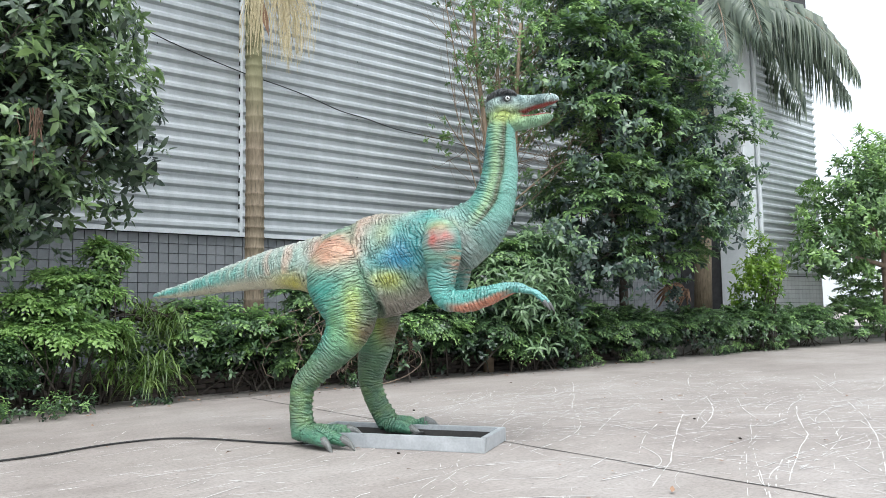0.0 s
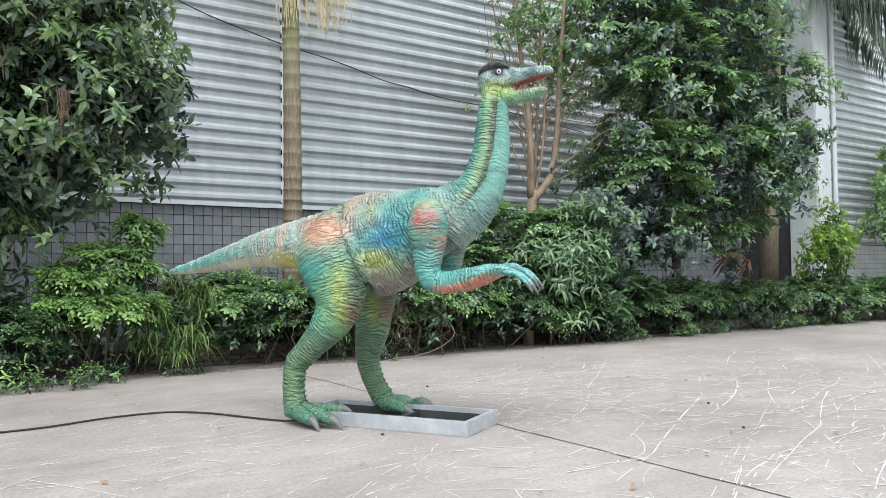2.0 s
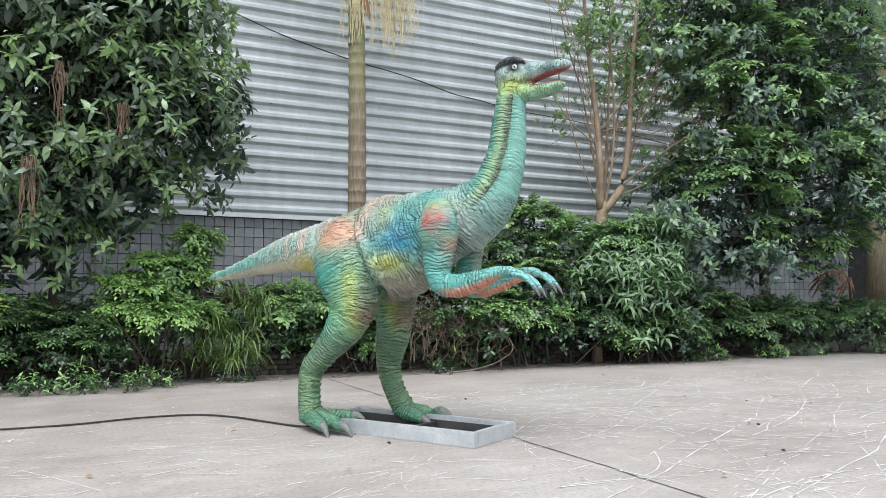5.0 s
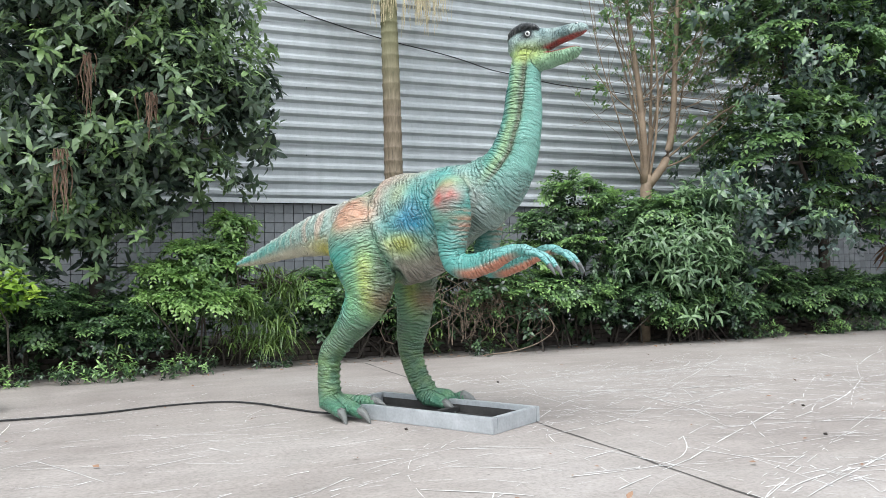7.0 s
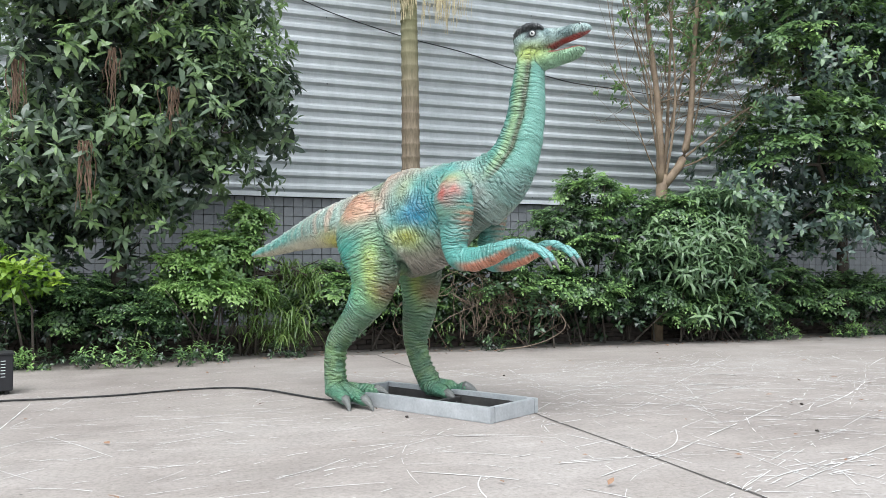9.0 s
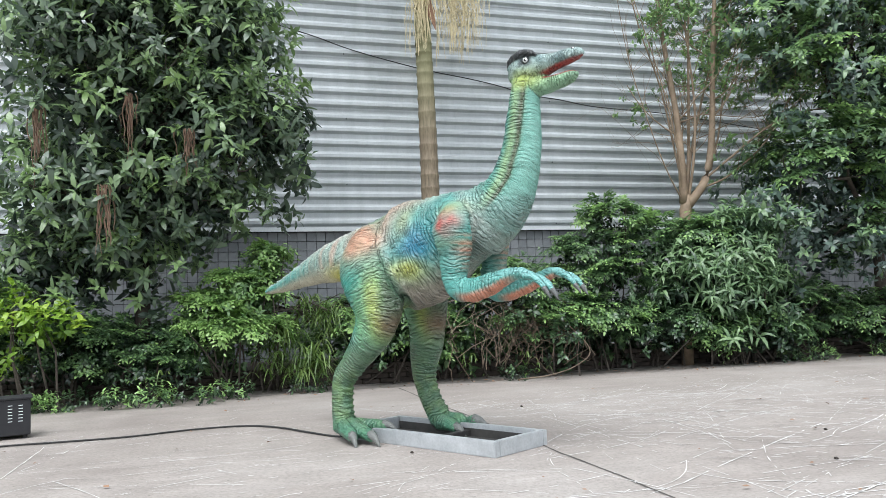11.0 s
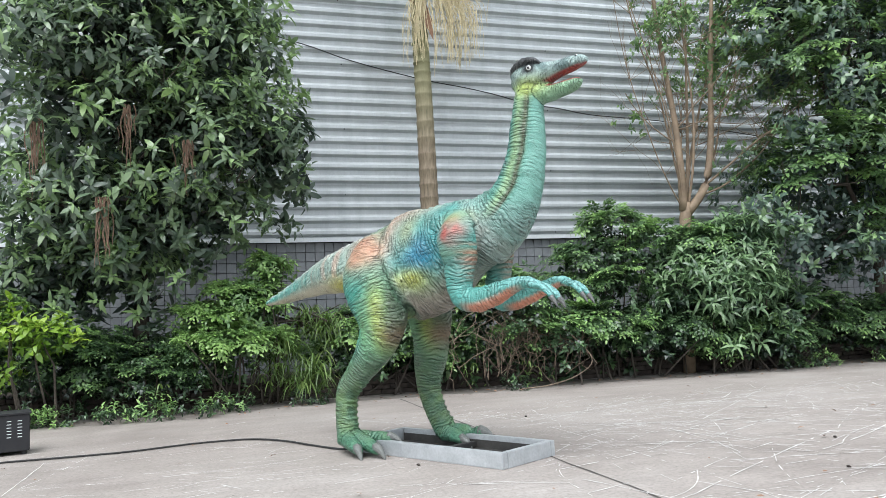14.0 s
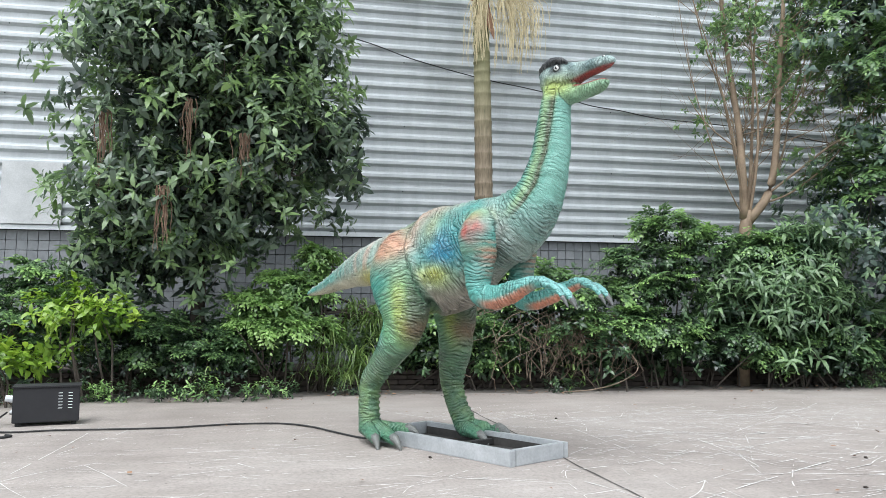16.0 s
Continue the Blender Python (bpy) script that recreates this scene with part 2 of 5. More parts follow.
LEAF_FINE = leaf_material("mid_green_leaf", (0.038, 0.075, 0.036), (0.118, 0.215, 0.080), (0.32, 0.50, 0.15), 0.4)
LEAF_HEDGE = leaf_material("hedge_leaf", (0.016, 0.033, 0.019), (0.108, 0.195, 0.082), (0.37, 0.58, 0.19), 0.32)
LEAF_YELLOW = leaf_material("yellow_green_leaf", (0.07, 0.15, 0.02), (0.18, 0.32, 0.03), (0.34, 0.48, 0.06), 0.42)
LEAF_LONG = leaf_material("grey_green_long_leaf", (0.024, 0.052, 0.032), (0.085, 0.155, 0.078), (0.22, 0.34, 0.16), 0.4)
BLADE = leaf_material("strap_leaf", (0.03, 0.06, 0.012), (0.10, 0.18, 0.035), (0.24, 0.34, 0.10), 0.45)
FROND = leaf_material("grey_green_frond", (0.08, 0.11, 0.085), (0.17, 0.22, 0.16), (0.30, 0.34, 0.24), 0.45)


# ---- building helpers ----
def part(name, bm, mat, parent=None, label="", smooth=False):
    me = bpy.data.meshes.new(name)
    bm.to_mesh(me)
    bm.free()
    me.materials.append(mat)
    if smooth:
        me.shade_smooth()
    ob = new(name, me)
    ob.parent = parent
    if label:
        tagged(ob, label)
    return ob


def empty(name, m=Matrix()):
    ob = new(name)
    ob.matrix_world = m
    ob.empty_display_size = 0.1
    return ob


def add_box(bm, x0, x1, y0, y1, z0, z1, bevel=0.0):
    g = bmesh.ops.create_cube(bm, size=1.0, matrix=Matrix.LocRotScale(((x0 + x1) / 2, (y0 + y1) / 2, (z0 + z1) / 2), None, (x1 - x0, y1 - y0, z1 - z0)))
    if bevel:
        es = list({e for v in g["verts"] for e in v.link_edges})
        bmesh.ops.bevel(bm, geom=es, offset=bevel, segments=2, affect="EDGES")
    return bm


def box(*args, **kw):
    return add_box(bmesh.new(), *args, **kw)


def add_tube(bm, pts, radii, sides=8, squash=None, side_axis=(0, 0, 1), cap=True):
    """A tube through pts with one radius each; squash gives the second radius."""
    pts = [Vector(p) for p in pts]
    squash = squash or radii
    rings = []
    for i, p in enumerate(pts):
        t = (pts[min(i + 1, len(pts) - 1)] - pts[max(i - 1, 0)]).normalized()
        a = Vector(side_axis)
        if abs(a.dot(t)) > 0.95:
            a = Vector((1, 0, 0)) if abs(t.x) < 0.9 else Vector((0, 1, 0))
        u = (a - t * a.dot(t)).normalized()
        w = t.cross(u)
        rings.append([bm.verts.new(p + u * radii[i] * math.cos(k * math.tau / sides) + w * squash[i] * math.sin(k * math.tau / sides)) for k in range(sides)])
    for r0, r1 in zip(rings, rings[1:]):
        for k in range(sides):
            bm.faces.new((r0[k], r0[(k + 1) % sides], r1[(k + 1) % sides], r1[k]))
    if cap:
        bm.faces.new(rings[0][::-1])
        bm.faces.new(rings[-1])
    return bm


def spline(pts, steps):
    """Catmull-Rom through tuples of any length."""
    a = np.array(pts, float)
    a = np.vstack([2 * a[0] - a[1], a, 2 * a[-1] - a[-2]])
    out = []
    for i in range(1, len(a) - 2):
        for k in range(steps):
            t = k / steps
            out.append(0.5 * (2 * a[i] + (a[i + 1] - a[i - 1]) * t + (2 * a[i - 1] - 5 * a[i] + 4 * a[i + 1] - a[i + 2]) * t * t + (3 * a[i] - a[i - 1] - 3 * a[i + 1] + a[i + 2]) * t ** 3))
    out.append(a[-2])
    return np.array(out)


RNG = np.random.default_rng(7)


def unit(v):
    return v / np.maximum(np.linalg.norm(v, axis=-1, keepdims=True), 1e-9)


def leaf_mesh(name, base, along, up, length, width, tint, mat, droop=0.25, fold=0.25):
    """Many leaves in one mesh: each a folded, pointed blade of six points, from arrays of base points, directions and normals."""
    n = len(base)
    along = unit(along)
    side = unit(np.cross(along, up))
    nor = np.cross(side, along)
    L, W = length[:, None], width[:, None]
    p0 = base
    mid = base + along * L * 0.5 + nor * L * 0.06
    tip = base + along * L - nor * L * droop
    q1 = base + along * L * 0.28 + side * W * 0.5 + nor * W * fold
    q2 = base + along * L * 0.28 - side * W * 0.5 + nor * W * fold
    q3 = base + along * L * 0.68 + side * W * 0.42 + nor * W * (fold - 0.15) - nor * L * droop * 0.3
    q4 = base + along * L * 0.68 - side * W * 0.42 + nor * W * (fold - 0.15) - nor * L * droop * 0.3
    verts = np.stack([p0, q1, q3, tip, q4, q2, mid], 1).reshape(-1, 3)
    faces = np.array([[0, 1, 6], [1, 2, 6], [2, 3, 6], [3, 4, 6], [4, 5, 6], [5, 0, 6]])
    faces = (faces[None] + (np.arange(n) * 7)[:, None, None]).reshape(-1, 3)
    me = bpy.data.meshes.new(name)
    me.vertices.add(len(verts))
    me.vertices.foreach_set("co", verts.ravel().astype(np.float32))
    me.loops.add(faces.size)
    me.loops.foreach_set("vertex_index", faces.ravel().astype(np.int32))
    me.polygons.add(len(faces))
    me.polygons.foreach_set("loop_start", np.arange(0, faces.size, 3, dtype=np.int32))
    me.update()
    me.validate()
    at = me.attributes.new("tint", "FLOAT", "POINT")
    at.data.foreach_set("value", np.repeat(tint, 7).astype(np.float32))
    me.materials.append(mat)
    me.shade_smooth()
    return me


def sprigs(name, blobs, count, leaves, length, width, mat, parent, shell=0.45, rosette=False, per=9, gaps=-0.38, droop=0.3, light=(0.15, 0.6), cut=None, lift=0.5, spread=1.0, seed=1, label="", spray=0.14):
    """A crown: sprigs of leaves on the shells of uneven blobs (x, y, z, rx, ry, rz)."""
    rng = np.random.default_rng(seed)
    b = np.array(blobs, float)
    vol = (b[:, 3] * b[:, 4] + b[:, 3] * b[:, 5] + b[:, 4] * b[:, 5])
    # flat sprays on the outer shell, thinner fill within, tinted dark like inner shade
    groups = int(count * 0.62 / per)
    fill = count - groups * per
    pick = np.r_[np.repeat(rng.choice(len(b), groups, p=vol / vol.sum()), per), rng.choice(len(b), fill, p=vol / vol.sum())]
    d = unit(rng.normal(size=(groups, 3)))
    d = np.vstack([np.repeat(d, per, 0), unit(rng.normal(size=(fill, 3)))])
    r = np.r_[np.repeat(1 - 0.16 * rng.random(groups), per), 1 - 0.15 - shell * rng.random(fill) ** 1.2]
    lump = np.array([noise.noise(Vector(v)) for v in d * 2.2 + pick[:, None] * 3.1])
    fine = np.array([noise.noise(Vector(v)) for v in d * 6.0 + pick[:, None] * 1.7])
    r *= 1 + 0.30 * lump + 0.20 * fine
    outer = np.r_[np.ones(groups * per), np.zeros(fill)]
    keep = (fine > gaps) | (outer < 0.5)
    pos = b[pick, :3] + d * b[pick, 3:] * r[:, None]
    out = unit(d / b[pick, 3:])
    off = np.clip(rng.normal(size=(len(pos), 3)), -1.5, 1.5) * np.array([1, 1, 0.28]) * (spray * np.array([outer]).T + 0.03)
    off += out * np.abs(rng.normal(size=(len(pos), 1))) * spray * 0.6 * outer[:, None]
    off[:, 2] -= 0.35 * (off[:, 0] ** 2 + off[:, 1] ** 2) / max(spray, 0.02) * outer
    pos = pos + off
    if cut is not None:
        keep &= cut(pos)
    pos, out, d, r, outer = pos[keep], out[keep], d[keep], r[keep], outer[keep]
    m = len(pos)
    axis = unit(out + np.array([0, 0, lift]) + rng.normal(size=(m, 3)) * 0.35)
    # leaves whorled round each sprig
    k = np.tile(np.arange(leaves), m)
    ax = np.repeat(axis, leaves, 0)
    ref = unit(np.cross(ax, rng.normal(size=ax.shape)))
    ang = k * 2.399 + np.repeat(rng.random(m) * 6.28, leaves)
    e1 = unit(np.cross(ax, np.array([0.31, 0.17, 0.93]) + 0 * ref))
    e2 = np.cross(ax, e1)
    rad = e1 * np.cos(ang)[:, None] + e2 * np.sin(ang)[:, None]
    frac = (k / max(leaves - 1, 1))[:, None]
    along = unit(rad * spread + ax * (0.15 + 0.75 * frac) + rng.normal(size=ax.shape) * 0.2)
    if rosette:
        # a flat whorl at the twig's end, the inner leaves more upright
        along = unit(rad + ax * (-0.15 + 0.75 * frac ** 1.5) + rng.normal(size=ax.shape) * 0.16)
    L = length * (0.6 + 0.6 * rng.random(len(k))) * (1 - 0.35 * frac[:, 0] if rosette else 1)
    base = np.repeat(pos, leaves, 0) + ax * (frac * length * (0.25 if rosette else 0.8)) + rng.normal(size=ax.shape) * length * 0.12
    up = unit(ax + np.array([0, 0, 0.8]) + rng.normal(size=ax.shape) * 0.25)
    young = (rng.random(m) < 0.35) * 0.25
    # upward sprigs tinted paler as if lit, inner ones darker; some are young
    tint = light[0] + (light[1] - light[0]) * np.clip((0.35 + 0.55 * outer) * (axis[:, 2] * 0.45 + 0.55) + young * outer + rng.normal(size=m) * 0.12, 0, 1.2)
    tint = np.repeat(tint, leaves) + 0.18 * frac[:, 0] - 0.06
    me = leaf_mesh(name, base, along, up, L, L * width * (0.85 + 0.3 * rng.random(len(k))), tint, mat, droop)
    ob = new(name, me)
    ob.parent = parent
    tagged(ob, label, kind="stuff")
    return ob


def fans(name, blobs, pads, length, width, mat, parent, light=(0.0, 0.9), reach=0.30, seed=1, cut=None):
    """Tiered foliage: flat, outward sprays, each a main twig with side twigs and two ranks of small leaves, older and
    darkened like shade at the base, young and pale at the tips.
    """
    rng = np.random.default_rng(seed)
    b = np.array(blobs, float)
    area = b[:, 3] * b[:, 4] + b[:, 3] * b[:, 5] + b[:, 4] * b[:, 5]
    pick = rng.choice(len(b), pads, p=area / area.sum())
    d = unit(rng.normal(size=(pads, 3)))
    d[:, 2] = np.where(rng.random(pads) < 0.72, np.abs(d[:, 2]), d[:, 2])
    r = 0.70 + 0.36 * rng.random(pads)
    c = b[pick, :3] + d * b[pick, 3:] * r[:, None]
    if cut is not None:
        ok = cut(c)
        c, d, r = c[ok], d[ok], r[ok]
    n = len(c)
    flat = unit(d * np.array([1, 1, 0]) + rng.normal(size=(n, 3)) * np.array([0.3, 0.3, 0]))
    a = unit(flat + np.array([0, 0, 1.0]) * (0.75 * np.maximum(d[:, 2:], 0) ** 2 - 0.55 * (1 - np.abs(d[:, 2:])) - 0.05 + rng.normal(size=(n, 1)) * 0.25))
    s = unit(np.cross(a, np.array([0, 0, 1.0])))
    s = unit(s + np.array([0, 0, 1.0]) * rng.normal(size=(n, 1)) * 0.18)
    nor = np.cross(s, a)
    R = (reach * (0.65 + 0.7 * rng.random(n)))[:, None]
    young = rng.random(n) ** 1.6
    out = [[], [], [], [], []]
    for f0, turn, ln, count in ((0.0, 0.0, 1.15, 9), (0.08, 0.95, 0.62, 6), (0.16, -0.95, 0.62, 6), (0.36, 0.85, 0.55, 5), (0.46, -0.85, 0.55, 5), (0.66, 0.75, 0.40, 4), (0.74, -0.75, 0.40, 4)):
        way = unit(a * math.cos(turn) + s * math.sin(turn) + rng.normal(size=(n, 3)) * 0.10)
        across = np.cross(nor, way)
        start = c + a * R * (f0 - 0.55)
        for k in range(count):
            u = (k + 0.6) / count
            for sgn in ((-1, 1) if k < count - 1 else (0,)):
                q = start + way * R * ln * u + rng.normal(size=(n, 3)) * 0.008
                q[:, 2] -= (0.45 * ((q - c) ** 2).sum(1) / R[:, 0])
                out[0].append(q)
                out[1].append(unit(way * 0.75 + across * sgn * 0.8 + rng.normal(size=(n, 3)) * 0.16 - np.array([0, 0, 0.08])))
                out[2].append(unit(nor + rng.normal(size=(n, 3)) * 0.22))
                out[3].append(length * (0.62 + 0.5 * rng.random(n)) * (1.0 - 0.25 * u))
                # base and inner leaves darkened like shade, tips and young sprays paler
                paleness = np.clip(0.10 + 0.42 * (f0 + u * ln * (1 - f0)) + 0.50 * young * (0.25 + 0.75 * u) + 0.22 * (r - 0.85) + rng.normal(size=n) * 0.07, 0, 1.15)
                out[4].append(light[0] + (light[1] - light[0]) * paleness)
    base, along, up, L, tint = (np.concatenate(v) for v in out)
    me = leaf_mesh(name, base, along, up, L, L * width * (0.85 + 0.3 * rng.random(len(L))), tint, mat, 0.16)
    ob = new(name, me)
    ob.parent = parent
    tagged(ob, kind="stuff")
    return ob


def branch_paths(rng, start, heading, length, radius, depth, out, bend=0.25, split=(2, 4), shrink=0.62):
    pts, rad, p, h = [Vector(start)], [radius], Vector(start), Vector(heading).normalized()
    n = 5
    for i in range(n):
        h = (h + Vector(rng.normal(size=3)) * bend * 0.5 + Vector((0, 0, 0.06))).normalized()
        p = p + h * length / n
        pts.append(p.copy())
        rad.append(radius * (1 - 0.5 * (i + 1) / n))
    out.append((pts, rad))
    if depth > 0:
        for _ in range(rng.integers(*split)):
            i = rng.integers(2, n + 1)
            nh = (h + Vector(rng.normal(size=3)) * 0.65).normalized()
            branch_paths(rng, pts[i], nh, length * shrink * (0.8 + 0.4 * rng.random()), rad[i] * 0.7, depth - 1, out, bend, split, shrink)


# ---- ground ----
def ground():
    bm = bmesh.new()
    xs = [-900, -60, -20, -10, 0, 10, 20, 60, 900]
    ys = [-900, -60, -24, -12, -4, 4, 40, 900]
    grid = [[bm.verts.new((x, y, 0)) for x in xs] for y in ys]
    for r0, r1 in zip(grid, grid[1:]):
        for k in range(len(xs) - 1):
            bm.faces.new((r0[k], r0[k + 1], r1[k + 1], r1[k]))
    ob = part("ground", bm, CONCRETE)
    tagged(ob, "worn beige concrete yard with pale scratches", "ground", kind="structure")


def ribbon(bm, pts, widths, z=0.004):
    vs = []
    for i, p in enumerate(pts):
        a, b = pts[max(i - 1, 0)], pts[min(i + 1, len(pts) - 1)]
        t = Vector((b[0] - a[0], b[1] - a[1], 0)).normalized()
        s = Vector((-t.y, t.x, 0)) * widths[i] / 2
        c = Vector((p[0], p[1], z))
        vs.append((bm.verts.new(c - s), bm.verts.new(c + s)))
    for (a, b), (c, d) in zip(vs, vs[1:]):
        bm.faces.new((a, c, d, b))


def ground_marks():
    rng = np.random.default_rng(5)
    bm = bmesh.new()

    def scratch(x0, y0, x1, y1, bow=0.1, w=0.016, gaps=0.25):
        n = max(8, int(math.hypot(x1 - x0, y1 - y0) / 0.06))
        run = []
        nx, ny = -(y1 - y0), x1 - x0
        ph = rng.random() * 9
        for i in range(n + 1):
            t = i / n
            o = 0.25 * bow * math.sin(math.pi * t) + 0.005 * noise.noise(Vector((t * 5, ph, 0)))
            p = (x0 + (x1 - x0) * t + nx * o, y0 + (y1 - y0) * t + ny * o)
            wide = 0.55 * w * (0.3 + 1.1 * abs(noise.noise(Vector((t * n * 0.35, ph, 3)))))
            if noise.noise(Vector((t * n * 0.22, ph, 7))) > 0.38 - gaps * 1.7 and len(run) > 1:
                ribbon(bm, [q for q, _ in run], [k for _, k in run])
                run = []
                continue
            run.append((p, wide))
        if len(run) > 1:
            ribbon(bm, [q for q, _ in run], [k for _, k in run])

    for s in LONG_SCRATCHES + SHORT_SCRATCHES:
        scratch(*s)
    for _ in range(430):
        x, y = rng.uniform(1.3, 7.5), rng.uniform(-10.2, -4.6)
        a, ln = rng.choice([0.55, 0.2, -0.35, -1.4]) + rng.normal() * 0.25, rng.uniform(0.25, 1.9)
        scratch(x, y, x + ln * math.cos(a), y + ln * math.sin(a), rng.normal() * 0.25, rng.uniform(0.008, 0.022), 0.22)
    for _ in range(46):
        x, y = rng.uniform(1.0, 6.5), rng.uniform(-10.2, -5.2)
        a, ln = rng.choice([0.5, 0.25, -0.3, 2.2]) + rng.normal() * 0.2, rng.uniform(1.4, 3.4)
        scratch(x, y, x + ln * math.cos(a), y + ln * math.sin(a), rng.normal() * 0.35, rng.uniform(0.014, 0.026), 0.14)
    for _ in range(190):
        x, y = rng.uniform(-3.2, 1.3), rng.uniform(-9.9, -5.0)
        a, ln = rng.normal(0.1, 0.6), rng.uniform(0.2, 1.3)
        scratch(x, y, x + ln * math.cos(a), y + ln * math.sin(a), rng.normal() * 0.3, rng.uniform(0.007, 0.018), 0.24)
    ob = part("scratch_marks", bm, CHALK)
    tagged(ob, "pale scratches and drag marks on the concrete", "ground marks", kind="stuff")
    bm = bmesh.new()
    pts = [(1.44 + 0.006 * math.sin(i * 1.3) + 0.004 * math.sin(i * 3.1), -3.2 - i * 0.25) for i in range(60)]
    ribbon(bm, pts, [0.014 + 0.005 * math.sin(i * 2.1) for i in range(60)], 0.003)
    # dark strip of uneven width along the hedge foot
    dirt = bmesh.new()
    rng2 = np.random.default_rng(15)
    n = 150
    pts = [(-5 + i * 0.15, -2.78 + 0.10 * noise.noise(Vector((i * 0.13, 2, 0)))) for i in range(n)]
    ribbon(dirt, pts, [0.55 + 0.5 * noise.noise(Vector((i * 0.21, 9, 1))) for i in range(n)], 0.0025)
    tagged(part("dark_edge", dirt, EDGE_DARK), "dark mottled strip along the hedge foot", "dirt", kind="structure")
    ob = part("slab_joint", bm, JOINT)
    tagged(ob, "dark dirt-filled joint between concrete slabs", "slab joint", kind="structure")


# from, to, bow, width, how broken
LONG_SCRATCHES = [
    (1.00, -9.02, 1.65, -8.70, 0.02, 0.019, 0.15), (1.65, -8.70, 3.65, -7.50, 0.03, 0.022, 0.13), (3.65, -7.50, 4.60, -6.73, 0.04, 0.019, 0.18), (1.96, -5.40, 1.95, -7.95, 0.03, 0.016, 0.13), (2.00, -5.60, 2.08, -7.2, 0.02, 0.010, 0.25), (4.72, -8.01, 3.21, -8.82, -0.05, 0.022, 0.15), (3.21, -8.82, 1.63, -9.45, -0.03, 0.020, 0.15),
    (5.38, -8.20, 3.54, -9.16, 0.05, 0.022, 0.15), (3.54, -9.16, 1.90, -9.85, 0.02, 0.022, 0.18), (1.32, -9.48, 3.80, -8.05, 0.03, 0.016, 0.20), (3.59, -5.89, 2.55, -7.80, 0.05, 0.012, 0.20), (2.95, -6.83, 2.32, -8.28, -0.05, 0.012, 0.20), (3.56, -5.45, 4.85, -5.87, -0.12, 0.012, 0.15), (4.79, -6.61, 4.43, -7.99, 0.08, 0.016, 0.20),
]
SHORT_SCRATCHES = [
    (2.81, -6.54, 2.88, -8.3, 0.03, 0.014, 0.15), (1.30, -8.14, 1.60, -9.26, 0.08, 0.016, 0.1), (0.68, -7.95, 1.20, -8.20, 0.12, 0.016, 0.05), (1.20, -8.20, 1.10, -8.97, 0.06, 0.016, 0.1), (-1.84, -7.36, -1.83, -5.76, -0.03, 0.020, 0.05), (-1.50, -7.16, -1.12, -7.83, 0.05, 0.014, 0.1), (-1.10, -8.08, -0.74, -8.15, 0.05, 0.014, 0.1),
    (-0.67, -8.40, -0.24, -8.09, 0.08, 0.018, 0.03), (-0.24, -8.09, 0.35, -8.02, 0.06, 0.016, 0.05), (-0.33, -7.25, 0.16, -7.28, 0.05, 0.013, 0.1), (0.48, -8.29, 0.95, -8.62, 0.05, 0.016, 0.05), (1.70, -7.28, 2.40, -7.40, 0.03, 0.013, 0.1), (1.80, -8.49, 2.14, -9.5, 0.05, 0.018, 0.1), (-0.3, -6.5, -0.1, -6.0, 0.35, 0.012, 0.05),
]


# ---- back wall ----
PITCH = 0.2148
LEDGE = 2.225


def corrugated(x0, x1, rows, z0, y=0.0, tilt=0.0):
    """One ribbed sheet, rows ribs high: broad rounded ribs with narrow valleys."""
    prof = []
    for i in range(rows):
        for f, d in ((0.0, 0.0), (0.13, 0.0), (0.30, 0.050), (0.33, 0.053), (0.54, 0.053), (0.57, 0.050), (0.77, 0.002), (0.80, 0.0)):
            prof.append((z0 + (i + f) * PITCH, -d))
    prof.append((z0 + rows * PITCH + 0.012, 0.0))
    bm = bmesh.new()
    n = max(2, int((x1 - x0) / 0.8))
    cols = []
    h = prof[-1][0] - z0
    for k in range(n + 1):
        x = x0 + (x1 - x0) * k / n
        cols.append([bm.verts.new((x, y + d - tilt * (1 - (z - z0) / h) + 0.0025 * noise.noise(Vector((x * 0.9, z * 1.4, y))), z)) for z, d in prof])
    for a, b in zip(cols, cols[1:]):
        for i in range(len(prof) - 1):
            bm.faces.new((a[i], b[i], b[i + 1], a[i + 1]))
    return bm


